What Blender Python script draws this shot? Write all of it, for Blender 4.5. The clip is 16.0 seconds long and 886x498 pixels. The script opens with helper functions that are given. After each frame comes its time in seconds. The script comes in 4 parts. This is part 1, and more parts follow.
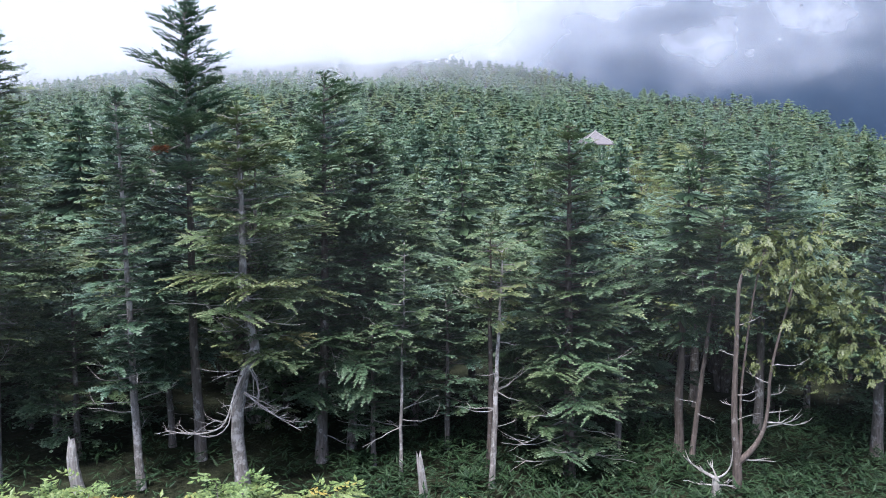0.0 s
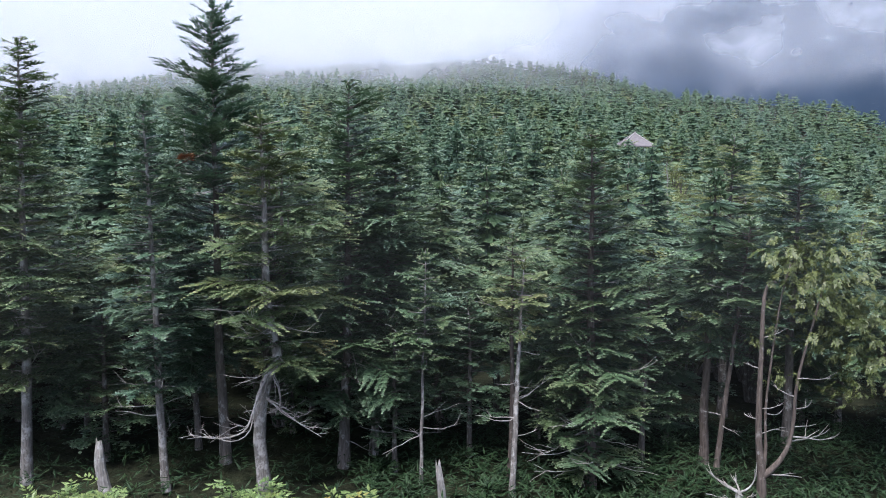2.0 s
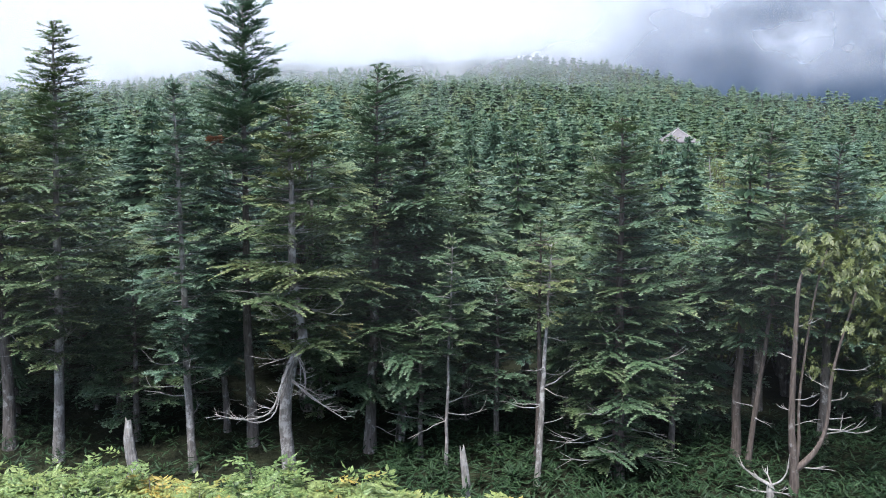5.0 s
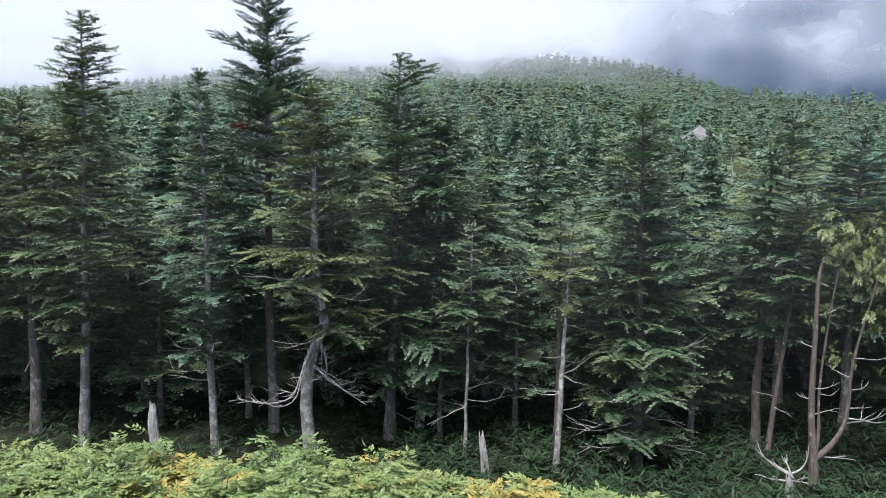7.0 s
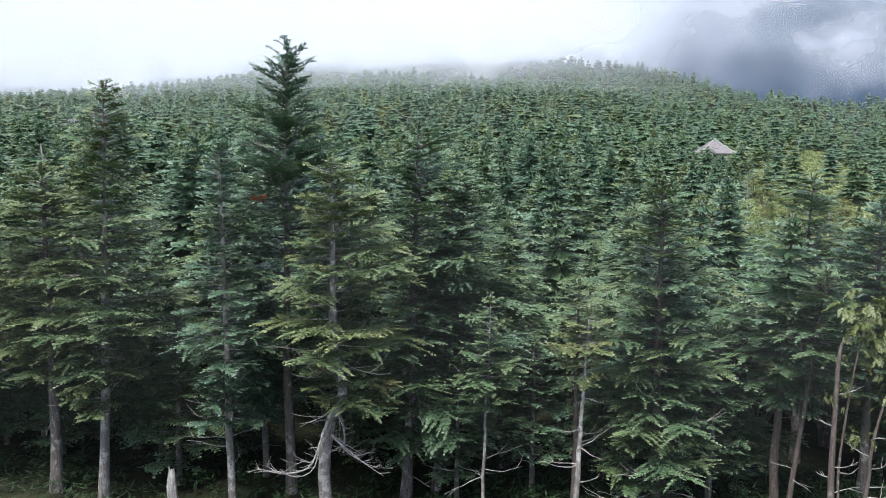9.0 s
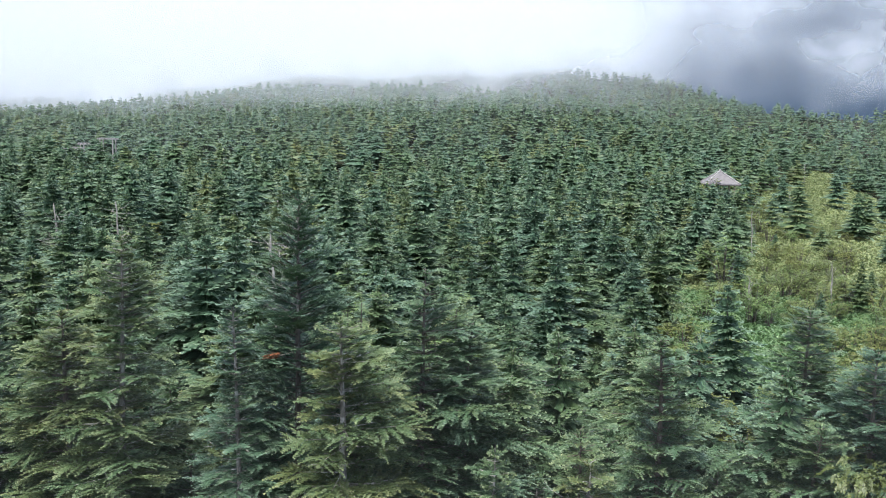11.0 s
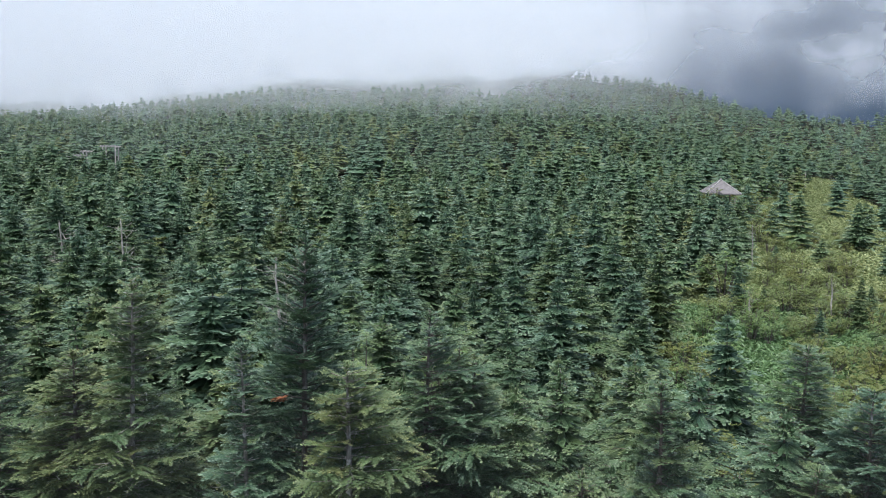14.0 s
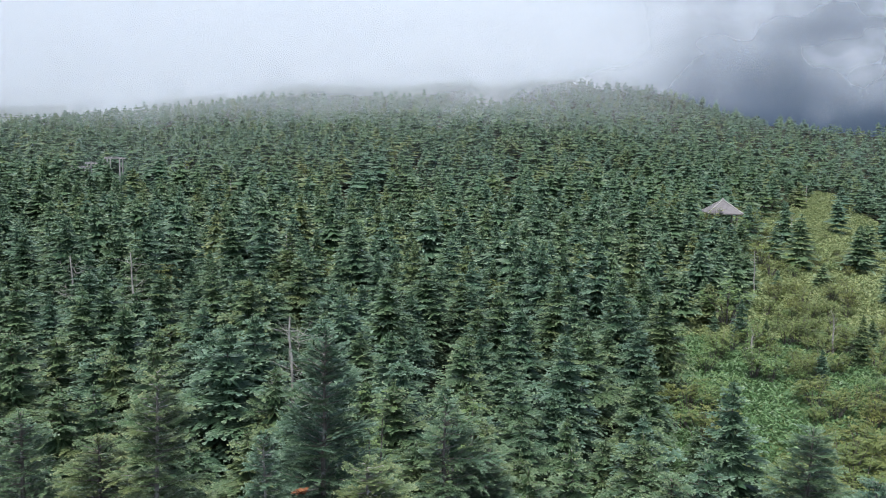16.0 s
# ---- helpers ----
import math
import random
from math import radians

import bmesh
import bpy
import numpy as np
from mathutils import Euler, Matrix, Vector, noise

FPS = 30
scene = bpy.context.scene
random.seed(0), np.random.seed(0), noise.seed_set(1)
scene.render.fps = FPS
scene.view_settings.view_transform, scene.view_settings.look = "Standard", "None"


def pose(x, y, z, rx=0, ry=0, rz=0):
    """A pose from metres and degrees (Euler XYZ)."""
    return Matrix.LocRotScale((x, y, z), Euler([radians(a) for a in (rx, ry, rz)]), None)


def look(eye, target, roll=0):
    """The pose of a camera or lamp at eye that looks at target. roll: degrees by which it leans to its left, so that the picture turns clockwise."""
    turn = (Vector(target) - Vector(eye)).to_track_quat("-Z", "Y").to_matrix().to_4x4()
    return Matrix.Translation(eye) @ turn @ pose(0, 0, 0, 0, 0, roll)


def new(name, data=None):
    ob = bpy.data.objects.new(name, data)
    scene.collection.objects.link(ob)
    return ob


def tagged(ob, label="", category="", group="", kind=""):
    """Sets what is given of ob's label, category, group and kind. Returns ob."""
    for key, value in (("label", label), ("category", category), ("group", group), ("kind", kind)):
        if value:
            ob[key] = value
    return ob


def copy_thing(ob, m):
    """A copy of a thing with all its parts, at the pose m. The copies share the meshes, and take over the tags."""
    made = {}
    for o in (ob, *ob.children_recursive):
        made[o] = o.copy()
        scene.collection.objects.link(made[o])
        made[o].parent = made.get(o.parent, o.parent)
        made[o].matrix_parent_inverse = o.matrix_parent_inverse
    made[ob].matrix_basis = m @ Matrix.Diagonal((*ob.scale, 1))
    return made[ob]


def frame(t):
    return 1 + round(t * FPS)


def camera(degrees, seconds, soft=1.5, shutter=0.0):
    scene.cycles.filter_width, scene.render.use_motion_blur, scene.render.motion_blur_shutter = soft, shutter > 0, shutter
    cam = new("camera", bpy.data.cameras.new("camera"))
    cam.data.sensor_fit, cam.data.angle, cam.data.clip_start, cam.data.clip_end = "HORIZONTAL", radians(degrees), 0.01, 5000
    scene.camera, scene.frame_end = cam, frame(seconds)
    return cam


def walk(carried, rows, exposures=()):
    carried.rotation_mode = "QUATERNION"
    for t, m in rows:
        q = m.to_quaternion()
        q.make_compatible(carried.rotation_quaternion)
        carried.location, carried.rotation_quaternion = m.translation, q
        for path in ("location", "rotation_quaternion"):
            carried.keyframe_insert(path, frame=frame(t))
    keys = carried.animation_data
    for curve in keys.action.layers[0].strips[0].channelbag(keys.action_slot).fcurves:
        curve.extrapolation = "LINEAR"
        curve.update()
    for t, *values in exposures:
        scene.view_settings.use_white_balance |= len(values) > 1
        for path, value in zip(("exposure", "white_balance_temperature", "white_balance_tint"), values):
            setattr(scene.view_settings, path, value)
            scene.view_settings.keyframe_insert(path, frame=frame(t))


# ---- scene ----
cam = camera(54.9, 16.0, soft=1.0)
METRES, EYE, TILT, LEAN, TURN = 10.0, 7.0, -7.0, 0.0, 0.0
ROWS = [
    (0.0, 0.0, 0.0, 0.0, 0.0, 0.0, -0.0),
    (0.5, 0.0199, -0.0058, 0.007, 0.74, 0.07, -0.01),
    (1.0, 0.0282, -0.01, 0.0098, 1.35, 0.07, -0.1),
    (1.5, 0.0328, -0.0122, 0.0181, 2.04, 0.06, -0.28),
    (2.0, 0.0378, -0.001, 0.0169, 2.7, 0.0, -0.42),
    (2.5, 0.0465, 0.01, 0.0066, 3.28, -0.1, -0.48),
    (3.0, 0.0571, 0.0136, -0.0009, 3.79, -0.14, -0.55),
    (3.5, 0.0652, 0.0151, -0.0017, 4.33, -0.15, -0.62),
    (4.0, 0.0645, 0.0141, 0.0056, 4.73, -0.14, -0.76),
    (6.5, 0.07, 0.0051, -0.0378, 6.53, -0.29, -1.22),
    (7.0, 0.0671, 0.0001, -0.0332, 6.81, -0.27, -1.32),
    (7.5, 0.059, 0.0018, -0.0208, 7.07, -0.28, -1.41),
    (8.0, 0.0541, 0.0043, -0.0075, 7.32, -0.29, -1.48),
    (8.5, 0.0519, 0.0003, 0.0325, 7.48, -0.32, -1.56),
    (9.0, 0.0522, -0.0048, 0.1099, 7.64, -0.3, -1.58),
    (9.5, 0.0514, -0.013, 0.1978, 7.75, -0.23, -1.62),
    (10.0, 0.0557, -0.0388, 0.2844, 7.9, -0.13, -1.64),
    (12.5, 0.0399, -0.0778, 0.5143, 8.16, -0.13, -1.83),
    (13.0, 0.0492, -0.0796, 0.5028, 8.16, -0.15, -1.76),
    (13.5, 0.0532, -0.0884, 0.51, 8.14, -0.06, -1.71),
    (14.0, 0.0461, -0.1004, 0.5183, 8.13, -0.05, -1.75),
    (14.5, 0.0368, -0.1101, 0.5373, 8.13, -0.03, -1.95),
    (15.0, 0.0327, -0.1252, 0.587, 8.13, -0.06, -1.93),
    (15.5, 0.0207, -0.1496, 0.6688, 8.12, -0.06, -2.03),
    (16.0, 0.008, -0.1599, 0.7294, 8.12, -0.08, -2.14),
]
walk(cam, [(t, pose(0, 0, EYE, TILT, LEAN, TURN) @ pose(METRES * x, METRES * y, METRES * z, 90 + pitch, roll, yaw)) for t, x, y, z, yaw, pitch, roll in ROWS],
     exposures=[(0.0, 1.42, 5730, 17), (0.5, 1.24, 5740, 17), (1.0, 1.18, 5760, 16), (2.0, 1.15, 5820, 16), (3.0, 1.2, 5860, 14), (4.0, 1.42, 5860, 13), (7.0, 1.25, 5960, 11), (8.5, 1.27, 6070, 11), (10.0, 1.35, 6080, 9), (12.5, 1.0, 6090, 8), (16.0, 0.86, 6040, 8)])

# ---- daylight under broken cloud ----
SUN_ELEVATION, SUN_AZIMUTH = radians(67), radians(196)
world = bpy.data.worlds.new("world")
scene.world = world
world.use_nodes = True
wn, wl = world.node_tree.nodes, world.node_tree.links
sky = wn.new("ShaderNodeTexSky")
sky.sky_type, sky.sun_disc = "NISHITA", False
sky.sun_elevation, sky.sun_rotation = SUN_ELEVATION, SUN_AZIMUTH
sky.air_density, sky.dust_density, sky.ozone_density = 1.0, 4.0, 1.0
wl.new(sky.outputs["Color"], wn["Background"].inputs["Color"])
wn["Background"].inputs["Strength"].default_value = 0.14

sun = new("sun", bpy.data.lights.new("sun", "SUN"))
sun.data.energy, sun.data.angle, sun.data.color = 3.1, radians(18), (1.0, 0.97, 0.92)
d = Vector((math.sin(SUN_AZIMUTH) * math.cos(SUN_ELEVATION), math.cos(SUN_AZIMUTH) * math.cos(SUN_ELEVATION), math.sin(SUN_ELEVATION)))
sun.matrix_world = look(d * 100, (0, 0, 0))


# ---- materials ----
class Nodes:
    """A small writer of node materials."""

    def __init__(self, name):
        self.mat = bpy.data.materials.new(name)
        self.mat.use_nodes = True
        self.tree = self.mat.node_tree
        self.out = self.tree.nodes["Material Output"]
        self.bsdf = self.tree.nodes["Principled BSDF"]

    def add(self, kind, **values):
        node = self.tree.nodes.new(kind)
        for key, value in values.items():
            if key == "op":
                node.operation = value
            else:
                node.inputs[key].default_value = value
        return node

    def join(self, a, b):
        self.tree.links.new(a, b)

    def noise(self, scale, detail=4.0, coords=None, rough=0.55):
        node = self.add("ShaderNodeTexNoise", Scale=scale, Detail=detail, Roughness=rough)
        self.join(coords if coords is not None else self.place(), node.inputs["Vector"])
        return node.outputs["Fac"]

    def place(self):
        return self.add("ShaderNodeNewGeometry").outputs["Position"]

    def own(self):
        return self.add("ShaderNodeTexCoord").outputs["Object"]

    def stretch(self, coords, x, y, z):
        node = self.add("ShaderNodeMapping")
        node.inputs["Scale"].default_value = (x, y, z)
        self.join(coords, node.inputs["Vector"])
        return node.outputs["Vector"]

    def math(self, op, a, b, clamp=False):
        node = self.add("ShaderNodeMath", op=op)
        node.use_clamp = clamp
        for socket, value in zip(node.inputs, (a, b)):
            if isinstance(value, (int, float)):
                socket.default_value = value
            else:
                self.join(value, socket)
        return node.outputs[0]

    def ramp(self, fac, stops):
        node = self.add("ShaderNodeValToRGB")
        el = node.color_ramp.elements
        while len(el) < len(stops):
            el.new(0.5)
        for e, (p, c) in zip(el, stops):
            e.position, e.color = p, (*c, 1)
        self.join(fac, node.inputs["Fac"])
        return node.outputs["Color"]

    def mix(self, fac, a, b, blend="MIX"):
        node = self.tree.nodes.new("ShaderNodeMix")
        node.data_type, node.blend_type = "RGBA", blend
        for socket, value in ((node.inputs["Factor"], fac), (node.inputs["A"], a), (node.inputs["B"], b)):
            if isinstance(value, (int, float)):
                socket.default_value = value
            elif isinstance(value, tuple):
                socket.default_value = (*value, 1)
            else:
                self.join(value, socket)
        return node.outputs["Result"]

    def ease(self, v, low, high):
        node = self.tree.nodes.new("ShaderNodeMapRange")
        node.interpolation_type = "SMOOTHSTEP"
        node.inputs["From Min"].default_value, node.inputs["From Max"].default_value = low, high
        self.join(v, node.inputs["Value"])
        return node.outputs["Result"]

    def value(self, name):
        node = self.tree.nodes.new("ShaderNodeAttribute")
        node.attribute_name = name
        return node.outputs["Fac"]

    def colour(self, c):
        self.join(c, self.bsdf.inputs["Base Color"])
        return self

    def gloss(self, rough, spec=0.5):
        self.bsdf.inputs["Roughness"].default_value = rough
        self.bsdf.inputs["Specular IOR Level"].default_value = spec
        return self

    def bump(self, height, strength, distance=0.02):
        node = self.add("ShaderNodeBump", Strength=strength, Distance=distance)
        self.join(height, node.inputs["Height"])
        self.join(node.outputs["Normal"], self.bsdf.inputs["Normal"])
        return self

    def leafy(self, c, share):
        """Lets some of the light through a leaf."""
        tr = self.add("ShaderNodeBsdfTranslucent")
        self.join(c, tr.inputs["Color"])
        m = self.add("ShaderNodeMixShader", Fac=share)
        self.join(self.bsdf.outputs[0], m.inputs[1])
        self.join(tr.outputs[0], m.inputs[2])
        self.join(m.outputs[0], self.out.inputs["Surface"])
        return self


def leaf_material(name, stops, share, rough, spec, big=0.9, pale=None):
    """Foliage: hue by the tree's own tone, with mottling at two sizes."""
    n = Nodes(name)
    tone = n.math("ADD", n.value("tone"), n.math("MULTIPLY", n.math("SUBTRACT", n.noise(big, 2), 0.5), 0.35), True)
    c = n.ramp(tone, stops)
    c = n.mix(n.math("MULTIPLY", n.noise(9.0, 2), 0.55), c, tuple(0.45 * v for v in stops[1][1]))
    c = n.mix(n.ramp(n.noise(38.0, 2), [(0.52, (0, 0, 0)), (0.7, (0.6, 0.6, 0.6))]), c, tuple(min(1, 2.3 * v + 0.035) for v in stops[1][1]))
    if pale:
        # pale tips: young growth, with the light that rims catch put in the colour
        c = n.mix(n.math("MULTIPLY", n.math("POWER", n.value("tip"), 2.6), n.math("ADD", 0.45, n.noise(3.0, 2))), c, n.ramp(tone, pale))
    n.colour(c).gloss(rough, spec).leafy(c, share)
    return n.mat


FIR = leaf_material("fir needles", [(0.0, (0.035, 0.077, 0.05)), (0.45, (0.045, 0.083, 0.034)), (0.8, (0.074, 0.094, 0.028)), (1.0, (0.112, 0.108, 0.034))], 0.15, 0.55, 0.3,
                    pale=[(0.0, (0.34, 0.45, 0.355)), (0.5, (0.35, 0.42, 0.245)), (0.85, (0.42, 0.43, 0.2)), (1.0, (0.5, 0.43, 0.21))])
HEMLOCK = leaf_material("yew-green needles", [(0.0, (0.042, 0.064, 0.014)), (0.5, (0.064, 0.085, 0.018)), (1.0, (0.098, 0.11, 0.024))], 0.2, 0.5, 0.4, pale=[(0.0, (0.11, 0.125, 0.028)), (1.0, (0.155, 0.155, 0.036))])
BROAD = leaf_material("broad leaves", [(0.0, (0.055, 0.11, 0.033)), (0.5, (0.115, 0.165, 0.048)), (0.85, (0.19, 0.215, 0.062)), (1.0, (0.34, 0.235, 0.042))], 0.25, 0.5, 0.4)
SCRUB = leaf_material("olive scrub leaves", [(0.0, (0.05, 0.085, 0.022)), (0.5, (0.095, 0.12, 0.03)), (1.0, (0.17, 0.17, 0.044))], 0.22, 0.55, 0.35)
# floor bamboo: shade under the front firs is put into these dark greens
SHADED_BAMBOO = leaf_material("shade-darkened bamboo grass", [(0.0, (0.007, 0.02, 0.007)), (0.5, (0.013, 0.035, 0.01)), (1.0, (0.028, 0.054, 0.017))], 0.15, 0.6, 0.25)
SLOPE = leaf_material("slope grass", [(0.0, (0.085, 0.128, 0.046)), (0.5, (0.175, 0.21, 0.085)), (1.0, (0.32, 0.335, 0.16))], 0.2, 0.55, 0.3, 0.22)
BANK = leaf_material("bank bamboo leaves", [(0.0, (0.045, 0.1, 0.032)), (0.5, (0.085, 0.155, 0.055)), (1.0, (0.17, 0.25, 0.11))], 0.18, 0.45, 0.45, 0.5)
RUSTY = leaf_material("dead rusty needles", [(0.0, (0.15, 0.055, 0.028)), (0.5, (0.22, 0.09, 0.04)), (1.0, (0.27, 0.13, 0.065))], 0.1, 0.8, 0.2)


def bark_material(name, dark, light, lichen, amount):
    n = Nodes(name)
    o = n.own()
    grain = n.noise(7.0, 6, n.stretch(o, 4.0, 4.0, 0.7))
    c = n.ramp(grain, [(0.3, dark), (0.7, light)])
    spot = n.noise(6.0, 6, n.stretch(o, 1.0, 1.0, 0.8), 0.65)
    c = n.mix(n.ramp(spot, [(0.62 - amount, (0, 0, 0)), (0.72 - amount, (0.85, 0.85, 0.85))]), c, lichen)
    c = n.mix(n.math("MULTIPLY", n.noise(1.3, 3), 0.5), c, tuple(0.5 * v for v in dark))
    return n.colour(c).gloss(0.9, 0.2).bump(grain, 0.7, 0.03).mat


BARK = bark_material("fir bark", (0.06, 0.053, 0.046), (0.185, 0.165, 0.145), (0.36, 0.355, 0.33), 0.08)
PALE_BARK = bark_material("pale fir bark", (0.09, 0.082, 0.072), (0.27, 0.25, 0.225), (0.46, 0.45, 0.42), 0.12)
BROWN_BARK = bark_material("reddish bark", (0.06, 0.048, 0.04), (0.16, 0.132, 0.11), (0.3, 0.29, 0.26), 0.05)
DEADWOOD = bark_material("bleached dead wood", (0.16, 0.148, 0.132), (0.34, 0.325, 0.3), (0.42, 0.42, 0.395), 0.1)


def ground_material():
    n = Nodes("forest floor and slope grass")
    # wood's floor: its near-black tones include the shade beneath the trees
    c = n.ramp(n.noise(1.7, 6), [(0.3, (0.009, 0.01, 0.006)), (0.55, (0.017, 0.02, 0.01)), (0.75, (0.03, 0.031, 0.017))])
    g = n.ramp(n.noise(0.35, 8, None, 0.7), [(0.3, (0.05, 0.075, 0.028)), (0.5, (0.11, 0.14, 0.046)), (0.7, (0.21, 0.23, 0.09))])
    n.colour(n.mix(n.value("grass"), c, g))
    return n.gloss(0.95, 0.1).bump(n.noise(3.0, 8), 0.8, 0.2).mat


GROUND = ground_material()


def plain_material(name, a, b, scale, rough, spec=0.3, stretch=(1, 1, 1), bump=0.4):
    n = Nodes(name)
    f = n.noise(scale, 6, n.stretch(n.own(), *stretch))
    c = n.ramp(f, [(0.3, a), (0.7, b)])
    c = n.mix(n.math("MULTIPLY", n.noise(scale * 0.17, 3, n.own()), 0.5), c, tuple(0.6 * v for v in a))
    return n.colour(c).gloss(rough, spec).bump(f, bump, 0.02).mat


ROOFING = plain_material("faded reddish grey shingles", (0.1, 0.093, 0.095), (0.17, 0.158, 0.158), 3.0, 0.8)
TIMBER = plain_material("weathered timber", (0.2, 0.17, 0.14), (0.36, 0.32, 0.27), 6.0, 0.85, 0.2, (1, 1, 0.2))
GREY_TIMBER = plain_material("silvered timber", (0.2, 0.195, 0.185), (0.34, 0.335, 0.32), 6.0, 0.85, 0.2)
GRAVEL = plain_material("pale gravel", (0.28, 0.265, 0.24), (0.42, 0.4, 0.37), 4.0, 0.95, 0.1)
# the mountain's blue is distance haze put into its base colour
HAZE_MOUNTAIN = plain_material("haze-blue wooded mountain", (0.018, 0.032, 0.055), (0.026, 0.045, 0.075), 0.02, 0.95, 0.1)


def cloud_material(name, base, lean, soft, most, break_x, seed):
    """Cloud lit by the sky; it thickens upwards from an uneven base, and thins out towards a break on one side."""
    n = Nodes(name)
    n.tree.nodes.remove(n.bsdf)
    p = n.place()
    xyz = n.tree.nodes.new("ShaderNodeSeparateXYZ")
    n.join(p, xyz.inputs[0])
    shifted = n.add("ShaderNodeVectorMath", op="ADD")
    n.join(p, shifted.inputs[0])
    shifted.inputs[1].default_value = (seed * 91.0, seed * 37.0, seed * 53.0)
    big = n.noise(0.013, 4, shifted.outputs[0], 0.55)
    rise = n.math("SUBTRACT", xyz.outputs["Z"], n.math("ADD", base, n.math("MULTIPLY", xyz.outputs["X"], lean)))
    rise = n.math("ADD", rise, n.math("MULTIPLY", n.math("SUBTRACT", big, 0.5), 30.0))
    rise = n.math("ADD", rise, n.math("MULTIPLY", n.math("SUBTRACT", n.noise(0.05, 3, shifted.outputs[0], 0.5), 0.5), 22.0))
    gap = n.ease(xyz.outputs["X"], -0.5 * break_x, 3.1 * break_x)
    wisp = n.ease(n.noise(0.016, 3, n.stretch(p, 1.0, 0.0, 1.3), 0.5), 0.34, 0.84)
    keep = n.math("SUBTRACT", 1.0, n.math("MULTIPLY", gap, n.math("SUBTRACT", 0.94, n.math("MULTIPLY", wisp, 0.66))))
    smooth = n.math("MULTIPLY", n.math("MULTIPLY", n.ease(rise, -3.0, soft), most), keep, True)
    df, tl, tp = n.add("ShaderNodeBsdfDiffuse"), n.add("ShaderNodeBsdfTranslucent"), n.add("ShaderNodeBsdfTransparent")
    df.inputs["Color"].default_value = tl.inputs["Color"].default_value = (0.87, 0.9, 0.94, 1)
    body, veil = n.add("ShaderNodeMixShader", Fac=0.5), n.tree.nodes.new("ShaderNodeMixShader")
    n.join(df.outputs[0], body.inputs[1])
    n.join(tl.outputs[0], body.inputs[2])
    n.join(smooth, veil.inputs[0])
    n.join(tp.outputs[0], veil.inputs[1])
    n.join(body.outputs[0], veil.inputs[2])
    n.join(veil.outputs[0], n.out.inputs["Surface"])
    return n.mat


def mist_material(name, most, seed, high):
    """Thin mist lit by the sky, uneven in patches."""
    n = Nodes(name)
    n.tree.nodes.remove(n.bsdf)
    shifted = n.add("ShaderNodeVectorMath", op="ADD")
    n.join(n.place(), shifted.inputs[0])
    shifted.inputs[1].default_value = (seed * 31.0, seed * 17.0, seed * 23.0)
    patch = n.math("MULTIPLY", n.math("SUBTRACT", n.noise(0.09, 3, shifted.outputs[0]), 0.28), 2.2, True)
    xyz = n.tree.nodes.new("ShaderNodeSeparateXYZ")
    n.join(n.place(), xyz.inputs[0])
    patch = n.math("MULTIPLY", patch, n.ease(xyz.outputs["Z"], 0.5, 7.0))
    patch = n.math("MULTIPLY", patch, n.math("DIVIDE", n.math("SUBTRACT", high, xyz.outputs["Z"]), 0.4 * high, True))
    df, tl, tp = n.add("ShaderNodeBsdfDiffuse"), n.add("ShaderNodeBsdfTranslucent"), n.add("ShaderNodeBsdfTransparent")
    df.inputs["Color"].default_value = tl.inputs["Color"].default_value = (0.88, 0.93, 0.98, 1)
    body, veil = n.add("ShaderNodeMixShader", Fac=0.5), n.tree.nodes.new("ShaderNodeMixShader")
    n.join(df.outputs[0], body.inputs[1])
    n.join(tl.outputs[0], body.inputs[2])
    n.join(n.math("MULTIPLY", patch, most), veil.inputs[0])
    n.join(tp.outputs[0], veil.inputs[1])
    n.join(body.outputs[0], veil.inputs[2])
    n.join(veil.outputs[0], n.out.inputs["Surface"])
    return n.mat


# ---- mesh tools ----
def mesh_of(name, V, F, material, tone=None, smooth=False, attribute="tone", tips=None):
    """A mesh from arrays: V (n, 3), F (m, 3) or (m, 4)."""
    V, F = np.asarray(V, np.float32), np.asarray(F, np.int32)
    me = bpy.data.meshes.new(name)
    k = F.shape[1]
    me.vertices.add(len(V))
    me.vertices.foreach_set("co", V.ravel())
    me.loops.add(F.size)
    me.loops.foreach_set("vertex_index", F.ravel())
    me.polygons.add(len(F))
    me.polygons.foreach_set("loop_start", np.arange(0, F.size, k, dtype=np.int32))
    me.polygons.foreach_set("loop_total", np.full(len(F), k, np.int32))
    me.polygons.foreach_set("use_smooth", np.full(len(F), smooth))
    if tone is not None:
        me.attributes.new(attribute, "FLOAT", "POINT").data.foreach_set("value", np.asarray(tone, np.float32))
    if tips is not None:
        me.attributes.new("tip", "FLOAT", "POINT").data.foreach_set("value", np.asarray(tips, np.float32))
    me.update(calc_edges=True)
    me.materials.append(material)
    return me


def piece(name, me, parent=None, label=""):
    ob = new(name, me)
    ob.parent = parent
    return tagged(ob, label)


def part(name, bm, material, parent, label=""):
    me = bpy.data.meshes.new(name)
    bm.to_mesh(me)
    bm.free()
    me.materials.append(material)
    return piece(name, me, parent, label)


def stack(chunks):
    """Joins (V, F) pairs."""
    vs, fs, n = [], [], 0
    for v, f in chunks:
        vs.append(v)
        fs.append(np.asarray(f) + n)
        n += len(v)
    return np.concatenate(vs), np.concatenate(fs)


